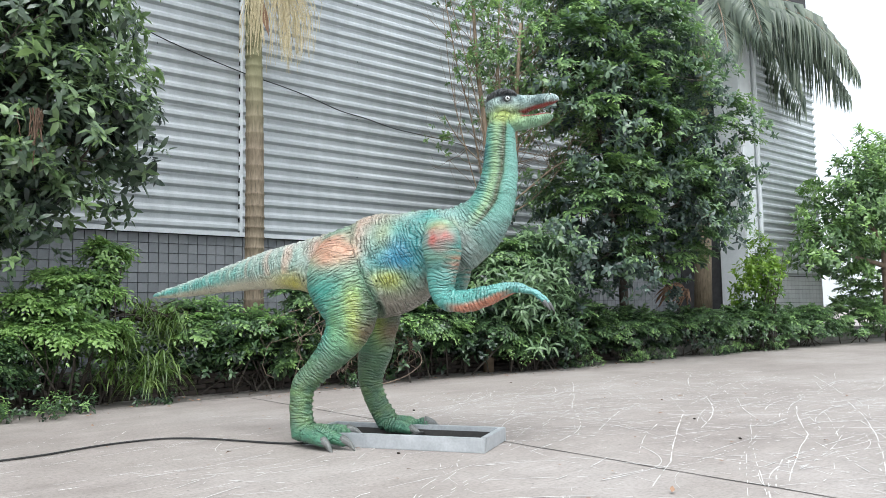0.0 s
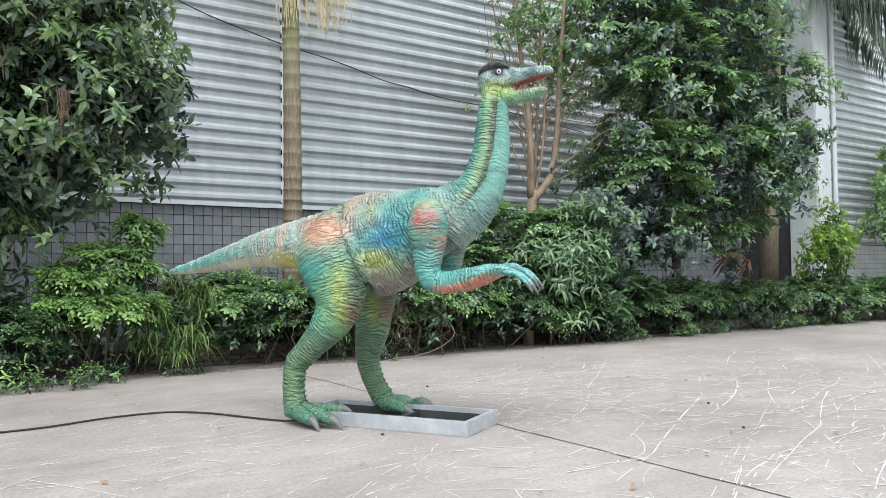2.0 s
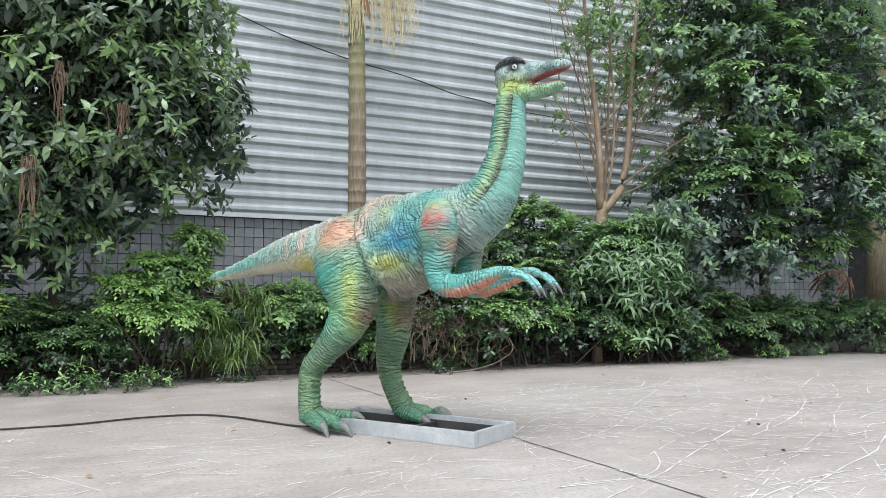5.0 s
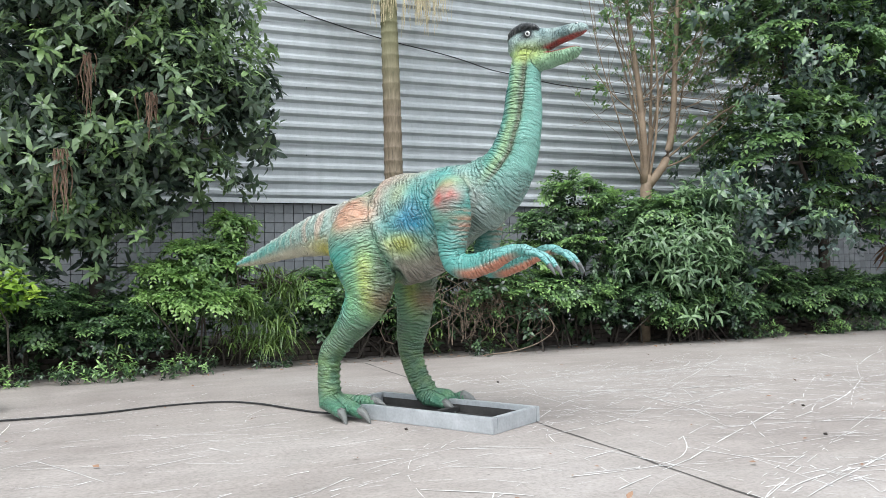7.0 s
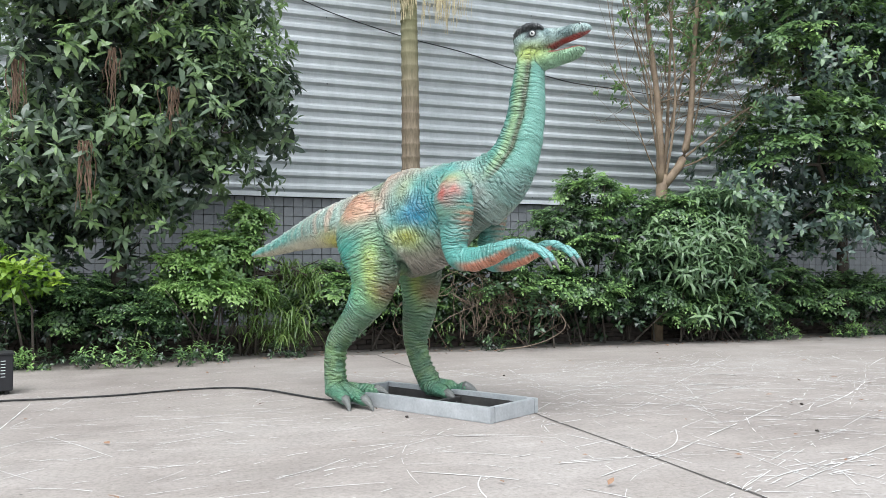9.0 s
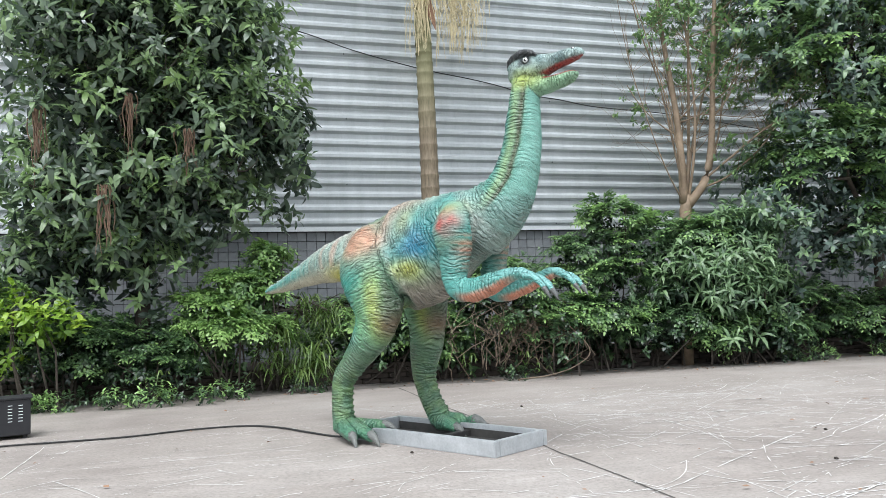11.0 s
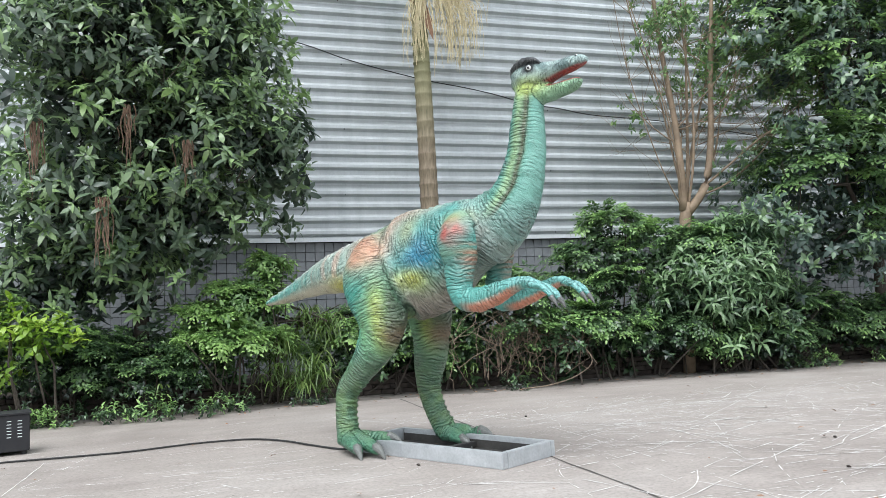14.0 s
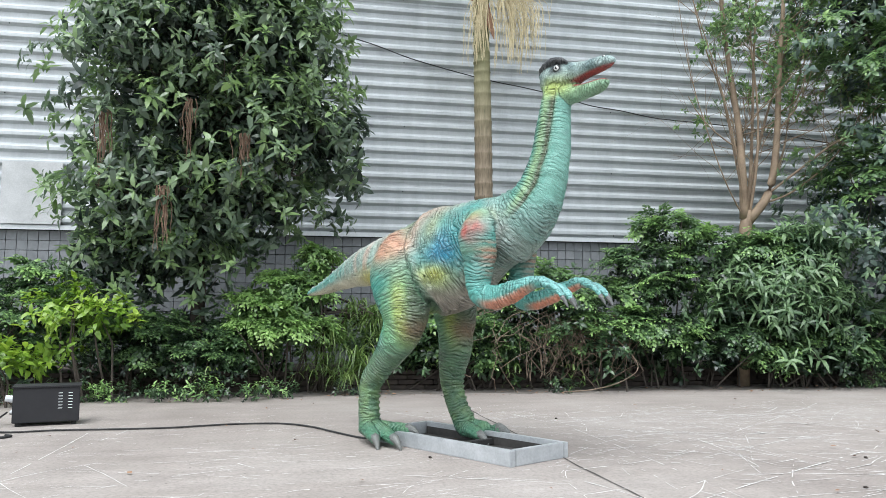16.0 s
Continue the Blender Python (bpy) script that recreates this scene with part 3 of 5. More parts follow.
def back_wall():
    wall = part("wall_north", box(-16, 15.0, 0.06, 0.3, 0, 9.2), GROUT)
    tagged(wall, "factory wall of grey ribbed sheets over grey tiles", "wall", kind="structure")
    for xa, xb in ((-16.0, 2.755), (2.795, 15.0)):
        z, i = LEDGE + 0.045, 0
        for rows in (4, 5, 4, 5, 4, 5, 5):
            sh = part("sheet", corrugated(xa, xb, rows, z, 0.0, 0.010 + 0.004 * (i % 2)), SHEET, wall, smooth=False)
            sh.location.y = -0.002 * (i % 3)
            z += rows * PITCH
            i += 1
    # flashing along the foot of the sheets
    bm = bmesh.new()
    add_box(bm, -16, 15.0, -0.062, 0.06, LEDGE, LEDGE + 0.012)
    add_box(bm, -16, 15.0, -0.070, -0.0625, LEDGE - 0.012, LEDGE + 0.055)
    part("flashing", bm, PALE_PAINT, wall, "pale folded metal strip")
    # cover strip over the upright joint, lapped over the ribs
    bm = bmesh.new()
    add_box(bm, 2.752, 2.798, -0.082, -0.071, LEDGE, 9.1)
    for k in range(31):
        z = LEDGE + 0.045 + k * PITCH
        add_box(bm, 2.735, 2.7515, -0.074, -0.045, z + 0.04, z + 0.17)
    part("joint_cover", bm, PALE_PAINT, wall, "narrow pale cover strip")
    # screws
    bm = bmesh.new()
    for x in (-4.6, -1.6, 1.4, 5.03, 8.0, 11.0):
        for k in range(28):
            z = LEDGE + 0.10 + k * PITCH
            if (k * 7 + int(x * 3)) % 5:
                continue
            bmesh.ops.create_icosphere(bm, subdivisions=1, radius=0.012, matrix=Matrix.Translation((x + 0.02 * math.sin(k), -0.062, z)))
    part("screw_heads", bm, RUBBER, wall)
    tagged(part("white_board", box(-4.56, -3.72, -0.095, -0.072, 2.29, 3.22, bevel=0.004), WHITE_TILE), "blank white board fixed on the ribbed wall", "board")
    return wall


def wall_tiles(wall):
    """Square grey tiles on the plinth; the stretch that shows best as single tiles."""
    def tile():
        bm = bmesh.new()
        add_box(bm, 0.004, 0.146, 0.0, 0.03, 0.004, 0.146)
        top = [f for f in bm.faces if f.normal.y < -0.9]
        bmesh.ops.inset_region(bm, faces=top, thickness=0.003, depth=0.0)
        for f in top:
            for v in f.verts:
                v.co.y -= 0.003
        me = bpy.data.meshes.new("tile")
        bm.to_mesh(me)
        bm.free()
        me.materials.append(TILE)
        return me
    me = tile()
    rest = bmesh.new()
    rng = random.Random(4)
    for i in range(-106, 100):
        for k in range(15):
            x, z = i * 0.15, 2.062 - (k - 0) * 0.15
            if z < -0.1:
                continue
            y = 0.03 + rng.uniform(-0.0015, 0.0015)
            if -5 <= i < 24 and k < 8 or 24 <= i < 42 and k < 3:
                ob = new("tile", me)
                ob.parent = wall
                ob.location = (x, y, z)
            else:
                add_box(rest, x + 0.004, x + 0.146, y, 0.06, z + 0.004, z + 0.146)
    r = part("tiles", rest, TILE, wall)
    tagged(r, kind="stuff")


def far_building():
    """The next hall, set forward, with a white corner column."""
    wall = part("wall_east", box(15.2, 19.4, -1.78, 6, 0, 11.0), GROUT)
    tagged(wall, "further hall with ribbed sheets above pale tiles", "wall", kind="structure")
    z = 1.75
    for rows in (6, 6, 6, 6, 6, 6):
        part("sheet", corrugated(15.75, 19.4, rows, z, -1.79, 0.01), SHEET, wall)
        z += rows * PITCH
    part("corner_column", box(15.14, 15.74, -1.93, -1.2, 0, 11.0, bevel=0.02), PALE_PAINT, wall, "pale painted corner column")
    bm = bmesh.new()
    for i in range(18):
        for k in range(15):
            x, zz = 15.76 + i * 0.202, 0.01 + k * 0.115
            add_box(bm, x, x + 0.195, -1.80, -1.77, zz, zz + 0.108)
    tagged(part("tiles", bm, WHITE_TILE, wall), kind="stuff")
    part("downpipe", add_tube(bmesh.new(), [(15.85, -1.95, 0), (15.85, -1.95, 11)], [0.06, 0.06], 10), PALE_PAINT, wall, "pale downpipe")


# ---- dinosaur ----
DINO = pose(0.70, -6.75, 0, 0, 0, math.degrees(math.atan2(-0.824, 0.566)))
# chains of (ahead, left, up, half-width, half-height)
TAIL_TRUNK = [(-2.22, 0.50, 1.135, 0.016, 0.018), (-2.1, 0.46, 1.145, 0.032, 0.036), (-1.75, 0.36, 1.185, 0.058, 0.066), (-1.3, 0.21, 1.245, 0.088, 0.103), (-0.9, 0.08, 1.295, 0.12, 0.145), (-0.5, 0.0, 1.32, 0.165, 0.195), (-0.2, 0, 1.30, 0.215, 0.30),
              (0.0, 0, 1.285, 0.245, 0.38), (0.25, 0, 1.325, 0.265, 0.378), (0.5, 0, 1.42, 0.245, 0.292), (0.72, 0, 1.485, 0.205, 0.228), (0.88, 0.01, 1.57, 0.17, 0.20)]
NECK = [(0.70, 0, 1.45, 0.20, 0.24), (0.88, 0.01, 1.57, 0.172, 0.205), (0.985, 0.03, 1.74, 0.138, 0.162), (1.03, 0.06, 1.95, 0.115, 0.136), (1.035, 0.09, 2.15, 0.10, 0.118), (1.04, 0.11, 2.29, 0.092, 0.106), (1.06, 0.12, 2.38, 0.088, 0.10)]
LEG_R = [(-0.15, -0.13, 1.47, 0.11, 0.15), (-0.12, -0.215, 1.27, 0.160, 0.265), (-0.045, -0.235, 1.04, 0.155, 0.245), (-0.045, -0.235, 0.85, 0.128, 0.180), (-0.16, -0.235, 0.68, 0.100, 0.128), (-0.29, -0.23, 0.55, 0.080, 0.097), (-0.40, -0.225, 0.44, 0.072, 0.090), (-0.425, -0.225, 0.30, 0.068, 0.085), (-0.415, -0.23, 0.17, 0.072, 0.09), (-0.39, -0.235, 0.09, 0.085, 0.10)]
LEG_L = [(-0.05, 0.13, 1.36, 0.10, 0.17), (-0.03, 0.20, 1.18, 0.12, 0.23), (0.0, 0.235, 0.98, 0.125, 0.205), (-0.01, 0.26, 0.80, 0.118, 0.155), (-0.04, 0.28, 0.64, 0.108, 0.135), (-0.08, 0.29, 0.50, 0.088, 0.108), (-0.08, 0.30, 0.38, 0.074, 0.09), (-0.03, 0.30, 0.25, 0.068, 0.085), (0.03, 0.30, 0.15, 0.074, 0.088), (0.06, 0.30, 0.10, 0.08, 0.085)]
ARM_R = [(0.58, -0.13, 1.54, 0.08, 0.12), (0.655, -0.215, 1.435, 0.120, 0.160), (0.66, -0.222, 1.25, 0.085, 0.118), (0.655, -0.225, 1.12, 0.072, 0.095), (0.68, -0.228, 1.045, 0.07, 0.08), (0.79, -0.235, 1.02, 0.060, 0.080), (0.95, -0.25, 1.05, 0.052, 0.072), (1.10, -0.262, 1.095, 0.046, 0.048), (1.20, -0.27, 1.105, 0.040, 0.036), (1.27, -0.275, 1.085, 0.040, 0.030)]
ARM_L = [(0.58, 0.13, 1.52, 0.08, 0.12), (0.65, 0.20, 1.42, 0.10, 0.14), (0.65, 0.215, 1.24, 0.076, 0.108), (0.63, 0.235, 1.11, 0.070, 0.09), (0.645, 0.24, 1.03, 0.068, 0.077), (0.74, 0.245, 1.01, 0.060, 0.066), (0.90, 0.26, 1.055, 0.052, 0.060), (1.03, 0.27, 1.105, 0.044, 0.046), (1.10, 0.275, 1.125, 0.040, 0.036), (1.16, 0.28, 1.11, 0.040, 0.030)]
SKULL = [(0.955, 0.115, 2.425, 0.06, 0.065), (1.02, 0.12, 2.445, 0.098, 0.105), (1.10, 0.125, 2.455, 0.102, 0.10), (1.18, 0.13, 2.462, 0.084, 0.076), (1.27, 0.136, 2.472, 0.068, 0.056), (1.36, 0.142, 2.484, 0.060, 0.047), (1.42, 0.146, 2.49, 0.052, 0.040), (1.455, 0.148, 2.488, 0.026, 0.022)]
JAW = [(1.00, 0.12, 2.375, 0.09, 0.095), (1.09, 0.125, 2.350, 0.086, 0.088), (1.19, 0.132, 2.330, 0.068, 0.056), (1.29, 0.139, 2.338, 0.058, 0.048), (1.37, 0.144, 2.355, 0.048, 0.038), (1.41, 0.146, 2.362, 0.022, 0.019)]
CREST_R = [(0.95, 0.085, 2.47, 0.022, 0.026), (0.98, 0.065, 2.52, 0.030, 0.030), (1.05, 0.05, 2.545, 0.032, 0.028), (1.11, 0.045, 2.545, 0.026, 0.022), (1.16, 0.058, 2.525, 0.016, 0.014)]
CREST_L = [(a[0], 0.24 - a[1], *a[2:]) for a in CREST_R]
TAIL_SEAM = 1.62
CHAINS = [(0, TAIL_TRUNK), (0, NECK), (1, LEG_R), (1, LEG_L), (2, ARM_R), (2, ARM_L), (3, SKULL), (4, JAW), (5, CREST_R), (5, CREST_L)]
FOOT_R = [
    [(-0.36, -0.27, 0.095, 0.06, 0.065), (-0.28, -0.32, 0.085, 0.050, 0.052), (-0.20, -0.36, 0.065, 0.042, 0.042), (-0.165, -0.378, 0.05, 0.032, 0.034)],
    [(-0.34, -0.235, 0.10, 0.065, 0.07), (-0.22, -0.27, 0.09, 0.054, 0.055), (-0.10, -0.295, 0.07, 0.044, 0.045), (-0.045, -0.307, 0.055, 0.034, 0.036)],
    [(-0.36, -0.20, 0.10, 0.06, 0.065), (-0.24, -0.175, 0.11, 0.046, 0.048), (-0.13, -0.15, 0.115, 0.038, 0.038), (-0.07, -0.14, 0.11, 0.030, 0.030)],
]
FOOT_L = [
    [(0.07, 0.27, 0.095, 0.06, 0.065), (0.16, 0.245, 0.09, 0.050, 0.052), (0.24, 0.225, 0.075, 0.042, 0.042), (0.285, 0.216, 0.06, 0.032, 0.034)],
    [(0.08, 0.30, 0.10, 0.065, 0.07), (0.2, 0.315, 0.105, 0.054, 0.056), (0.31, 0.325, 0.11, 0.046, 0.046), (0.37, 0.33, 0.105, 0.038, 0.038)],
    [(0.07, 0.33, 0.095, 0.06, 0.065), (0.14, 0.38, 0.085, 0.046, 0.046), (0.20, 0.42, 0.08, 0.038, 0.038), (0.24, 0.44, 0.07, 0.030, 0.030)],
]
TOES = FOOT_R + FOOT_L
FINGERS = []
for hand, s0 in (((1.26, -0.275, 1.085), -1), ((1.15, 0.28, 1.11), 1)):
    for dl, ds, dz in ((-0.045, 0.13, -0.085), (0.0, 0.15, -0.095), (0.045, 0.12, -0.08)):
        a = hand
        FINGERS.append([(a[0] - 0.02, a[1] + dl * 0.4, a[2], 0.026, 0.024), (a[0] + ds * 0.35, a[1] + dl * 0.8, a[2] + dz * 0.12, 0.022, 0.021), (a[0] + ds * 0.75, a[1] + dl * 1.05, a[2] + dz * 0.55, 0.019, 0.019), (a[0] + ds, a[1] + dl * 1.1, a[2] + dz, 0.015, 0.015)])


def claw(bm, a, b, r, drop, sides=7):
    """A curved, tapering claw from a towards b."""
    a, b = Vector(a), Vector(b)
    d = (b - a)
    pts, rad = [], []
    for i in range(6):
        t = i / 5
        pts.append(a + d * t + Vector((0, 0, 0.25 * drop * math.sin(math.pi * t * 0.8) - drop * t * t)))
        rad.append(r * (1 - t) ** 0.7 + 0.0015)
    add_tube(bm, pts, rad, sides)


def dino_paint(co, nor, ax, chain, side, near):
    """Airbrushed coat: co in the statue's own metres, ax along the limb, side: height round the limb from -1 (under) to 1 (top)."""
    n = len(co)
    s, l, z = co[:, 0], co[:, 1], co[:, 2]
    la = np.abs(l - np.where(s > 0.85, 0.08, 0))
    col = np.tile(np.array([0.10, 0.36, 0.33]), (n, 1))

    def lay(mask, rgb):
        m = np.clip(mask, 0, 1)[:, None]
        col[:] = col * (1 - m) + np.array(rgb) * m

    def spot(cs, cl, cz, rs, rl, rz, power=2.0):
        return np.exp(-(((s - cs) / rs) ** 2 + ((la - cl) / rl) ** 2 + ((z - cz) / rz) ** 2) ** (power / 2))

    nz = np.array([noise.noise(Vector(p) * 5) for p in co])
    nf = np.array([noise.noise(Vector(p) * 14 + Vector((5, 1, 2))) for p in co])
    warm = np.clip(0.5 + 1.8 * nz, 0, 1)
    leg = np.clip(0.5 + (np.minimum(near[0], near[3]) - near[1]) / 0.10, 0, 1)
    arm = np.clip(0.5 + (np.minimum(near[0], near[3]) - near[2]) / 0.05, 0, 1) * (leg < 0.5)
    head = chain >= 3
    body = (~head).astype(float)
    neckness = np.clip((s - 0.74) * 6 + (z - 1.62) * 4, 0, 1) * body
    tailness = np.clip((-s - 0.36) * 6, 0, 1) * body
    # trunk: pale grey-white back, grey-tan belly, blue and teal flank, yellow below it
    lay(body * 1.0, (0.33, 0.41, 0.36))
    lay(body * np.clip(nf * 1.2, 0, 1) * 0.45, (0.50, 0.41, 0.34))
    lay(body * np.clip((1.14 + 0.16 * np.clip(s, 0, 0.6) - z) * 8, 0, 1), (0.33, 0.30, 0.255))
    lay(body * spot(0.12, 0.1, 1.66, 0.20, 0.3, 0.07) * 0.55, (0.62, 0.44, 0.35))
    lay(body * spot(0.30, 0.27, 1.16, 0.13, 0.3, 0.08) * 0.5, (0.46, 0.45, 0.16))
    lay(body * spot(0.36, 0.25, 1.40, 0.30, 0.4, 0.26, 3) * 0.95, (0.065, 0.30, 0.26))
    lay(body * spot(0.34, 0.25, 1.36, 0.17, 0.4, 0.14, 3) * 0.9, (0.03, 0.20, 0.34))
    lay(body * spot(0.50, 0.22, 1.50, 0.10, 0.3, 0.16) * 0.9, (0.035, 0.22, 0.22))
    lay(body * spot(0.55, 0.15, 1.64, 0.07, 0.3, 0.06) * 0.9, (0.04, 0.27, 0.24))
    lay(body * spot(0.27, 0.25, 1.19, 0.12, 0.4, 0.065) * 0.9, (0.50, 0.52, 0.13))
    lay(body * spot(0.22, 0.2, 1.50, 0.07, 0.3, 0.12) * 0.45, (0.50, 0.50, 0.20))
    lay(body * spot(-0.10, 0.18, 1.52, 0.26, 0.3, 0.11) * (0.45 + 0.5 * warm), (0.64, 0.27, 0.17))
    lay(body * spot(0.72, 0.1, 1.62, 0.2, 0.4, 0.14) * 0.6, (0.24, 0.46, 0.42))
    lay(body * spot(0.2, 0.1, 1.45, 0.2, 0.4, 0.12) * 0.35, (0.16, 0.36, 0.31))
    # tail: pale back, teal flank with salmon and pale cross bands, cream underneath, yellow at the root
    bands = np.sin(ax * 30 + nz * 2.5)
    flank = np.clip(1.15 - np.abs(side - 0.1) * 1.1, 0, 1)
    lay(tailness * flank * np.clip((-s - 0.7) * 1.4, 0.15, 1) * 0.9, (0.13, 0.40, 0.35))
    lay(tailness * np.clip(bands - 0.35, 0, 1) * 0.8 * (side > -0.35) * np.clip(1.6 + s, 0, 1), (0.64, 0.40, 0.31))
    lay(tailness * np.clip(-bands - 0.4, 0, 1) * 0.6 * (side > -0.4), (0.58, 0.64, 0.56))
    lay(tailness * np.clip(side * 3 - 1.9, 0, 1) * 0.6, (0.55, 0.55, 0.52))
    lay(tailness * np.clip(-side * 2.4 - 0.5, 0, 1), (0.60, 0.58, 0.46))
    lay(tailness * spot(-0.50, 0.1, 1.18, 0.22, 0.3, 0.08) * 0.9, (0.58, 0.55, 0.12))
    # neck: teal sides, yellow-green band, pale teal throat, dark nape
    mid = np.interp(z, [1.40, 1.57, 1.74, 1.95, 2.30], [0.72, 0.88, 0.985, 1.03, 1.04])
    front = (s - mid) / 0.11 + (1.62 - z) * np.clip((1.75 - z) * 6, 0, 1) * 2
    lay(neckness * 0.9, (0.085, 0.28, 0.22))
    lay(neckness * np.exp(-((front + 0.1) / 0.42) ** 2) * 0.5, (0.38, 0.45, 0.18))
    lay(neckness * np.exp(-((front - 0.32) / 0.20) ** 2) * 0.95, (0.075, 0.09, 0.04))
    lay(neckness * np.clip(front * 2.4 - 1.15, 0, 1) * 0.9, (0.21, 0.40, 0.34))
    lay(neckness * np.clip((1.66 - z) * 4, 0, 1) * np.clip(front + 0.3, 0, 1) * 0.85, (0.24, 0.33, 0.31))
    lay(body * spot(0.80, 0.1, 1.36, 0.14, 0.4, 0.18) * 0.75, (0.25, 0.32, 0.30))
    lay(neckness * np.clip(-front * 2.0 - 0.9, 0, 1) * np.clip((z - 1.68) * 3, 0, 1) * np.clip(0.55 + 1.5 * nf, 0, 1) * 0.95, (0.03, 0.12, 0.14))
    # legs: green shank, teal and yellow thigh, salmon haunch
    lay(leg * 1.0, (0.110, 0.195, 0.120))
    up = leg * np.clip((z - 0.62) * 5, 0, 1)
    lay(up * 0.95, (0.075, 0.30, 0.25))
    lay(up * np.exp(-((s - 0.05) / 0.09) ** 2) * np.clip((1.30 - z) * 4, 0, 1) * 0.75, (0.46, 0.50, 0.12))
    lay(up * np.exp(-((s + 0.10) / 0.07) ** 2) * np.clip((1.15 - z) * 4, 0, 1) * 0.5, (0.30, 0.46, 0.18))
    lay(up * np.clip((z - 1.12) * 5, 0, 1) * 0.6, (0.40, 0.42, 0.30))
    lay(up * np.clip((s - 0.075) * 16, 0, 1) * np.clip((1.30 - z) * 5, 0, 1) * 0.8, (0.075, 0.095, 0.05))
    lay((~head) * spot(-0.13, 0.22, 1.40, 0.20, 0.25, 0.13, 3) * (0.4 + 0.5 * warm), (0.66, 0.26, 0.17))
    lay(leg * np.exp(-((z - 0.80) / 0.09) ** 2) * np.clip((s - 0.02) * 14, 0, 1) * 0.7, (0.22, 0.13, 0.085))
    lay(leg * np.clip((0.62 - z) * 4, 0, 1) * np.clip(0.5 + 1.4 * nf, 0, 1) * 0.5, (0.20, 0.29, 0.11))
    lay(leg * np.clip((0.20 - z) * 9, 0, 1) * 0.7, (0.075, 0.22, 0.155))
    arm = np.clip(arm, 0, 1)
    # arms: red shoulder, teal upper arm, salmon underside of the forearm
    lay(arm * 1.0, (0.13, 0.35, 0.31))
    lay(arm * np.exp(-((z - 1.30) / 0.06) ** 2) * (s < 0.8) * 0.55, (0.28, 0.36, 0.20))
    lay(arm * np.exp(-((z - 1.27) / 0.06) ** 2) * (s < 0.8) * 0.7, (0.07, 0.20, 0.19))
    lay((~head) * spot(0.655, 0.22, 1.555, 0.11, 0.2, 0.05) * 0.7, (0.42, 0.45, 0.20))
    lay((~head) * spot(0.665, 0.24, 1.455, 0.11, 0.22, 0.095, 3) * 0.95 * np.clip(0.85 + 0.8 * nf, 0.6, 1), (0.50, 0.10, 0.08))
    fore = np.clip((s - 0.68) * 10, 0, 1) * arm
    lay(fore * np.clip(-side * 2.6 - 0.2, 0, 1) * np.clip((1.18 - s) * 9, 0, 1) * 0.9, (0.60, 0.25, 0.16))
    lay(fore * np.clip((s - 0.95) * 4, 0, 1) * np.clip(side * 2 + 0.4, 0, 1) * 0.6, (0.32, 0.55, 0.54))
    # head: grey-white muzzle, yellow-green cheek and jaw, black crest and eye patch
    lay(head * 1.0, (0.36, 0.46, 0.44))
    lay(head * np.clip(nf * 2.6 + 0.1, 0, 1) * 0.75, (0.08, 0.14, 0.14))
    lay((chain == 4) * 0.8, (0.27, 0.45, 0.27))
    face = np.clip((z - 2.22) * 9, 0, 1)
    lay(face * np.exp(-((s - 1.08) / 0.13) ** 2 - ((z - 2.375) / 0.06) ** 2) * 1.0, (0.38, 0.46, 0.15))
    lay(face * np.clip((2.30 - z) * 16, 0, 1) * (s > 1.1) * 0.8, (0.24, 0.46, 0.40))
    lay((chain == 5) * 1.0, (0.025, 0.028, 0.03))
    lay(head * (s < 1.12) * np.clip((z - 2.50) * 30, 0, 1) * 1.0, (0.025, 0.028, 0.03))
    lay(head * np.exp(-((s - 1.095) / 0.05) ** 4 - ((z - 2.492) / 0.036) ** 4) * 0.95, (0.04, 0.05, 0.055))
    # mouth lining between the jaws
    lay((chain == 3) * (s > 1.15) * np.clip(-nor[:, 2] * 5 - 3.2, 0, 1), (0.32, 0.06, 0.05))
    lay((chain == 4) * (s > 1.15) * np.clip(nor[:, 2] * 5 - 3.0, 0, 1), (0.36, 0.08, 0.065))
    return col, nz, nf


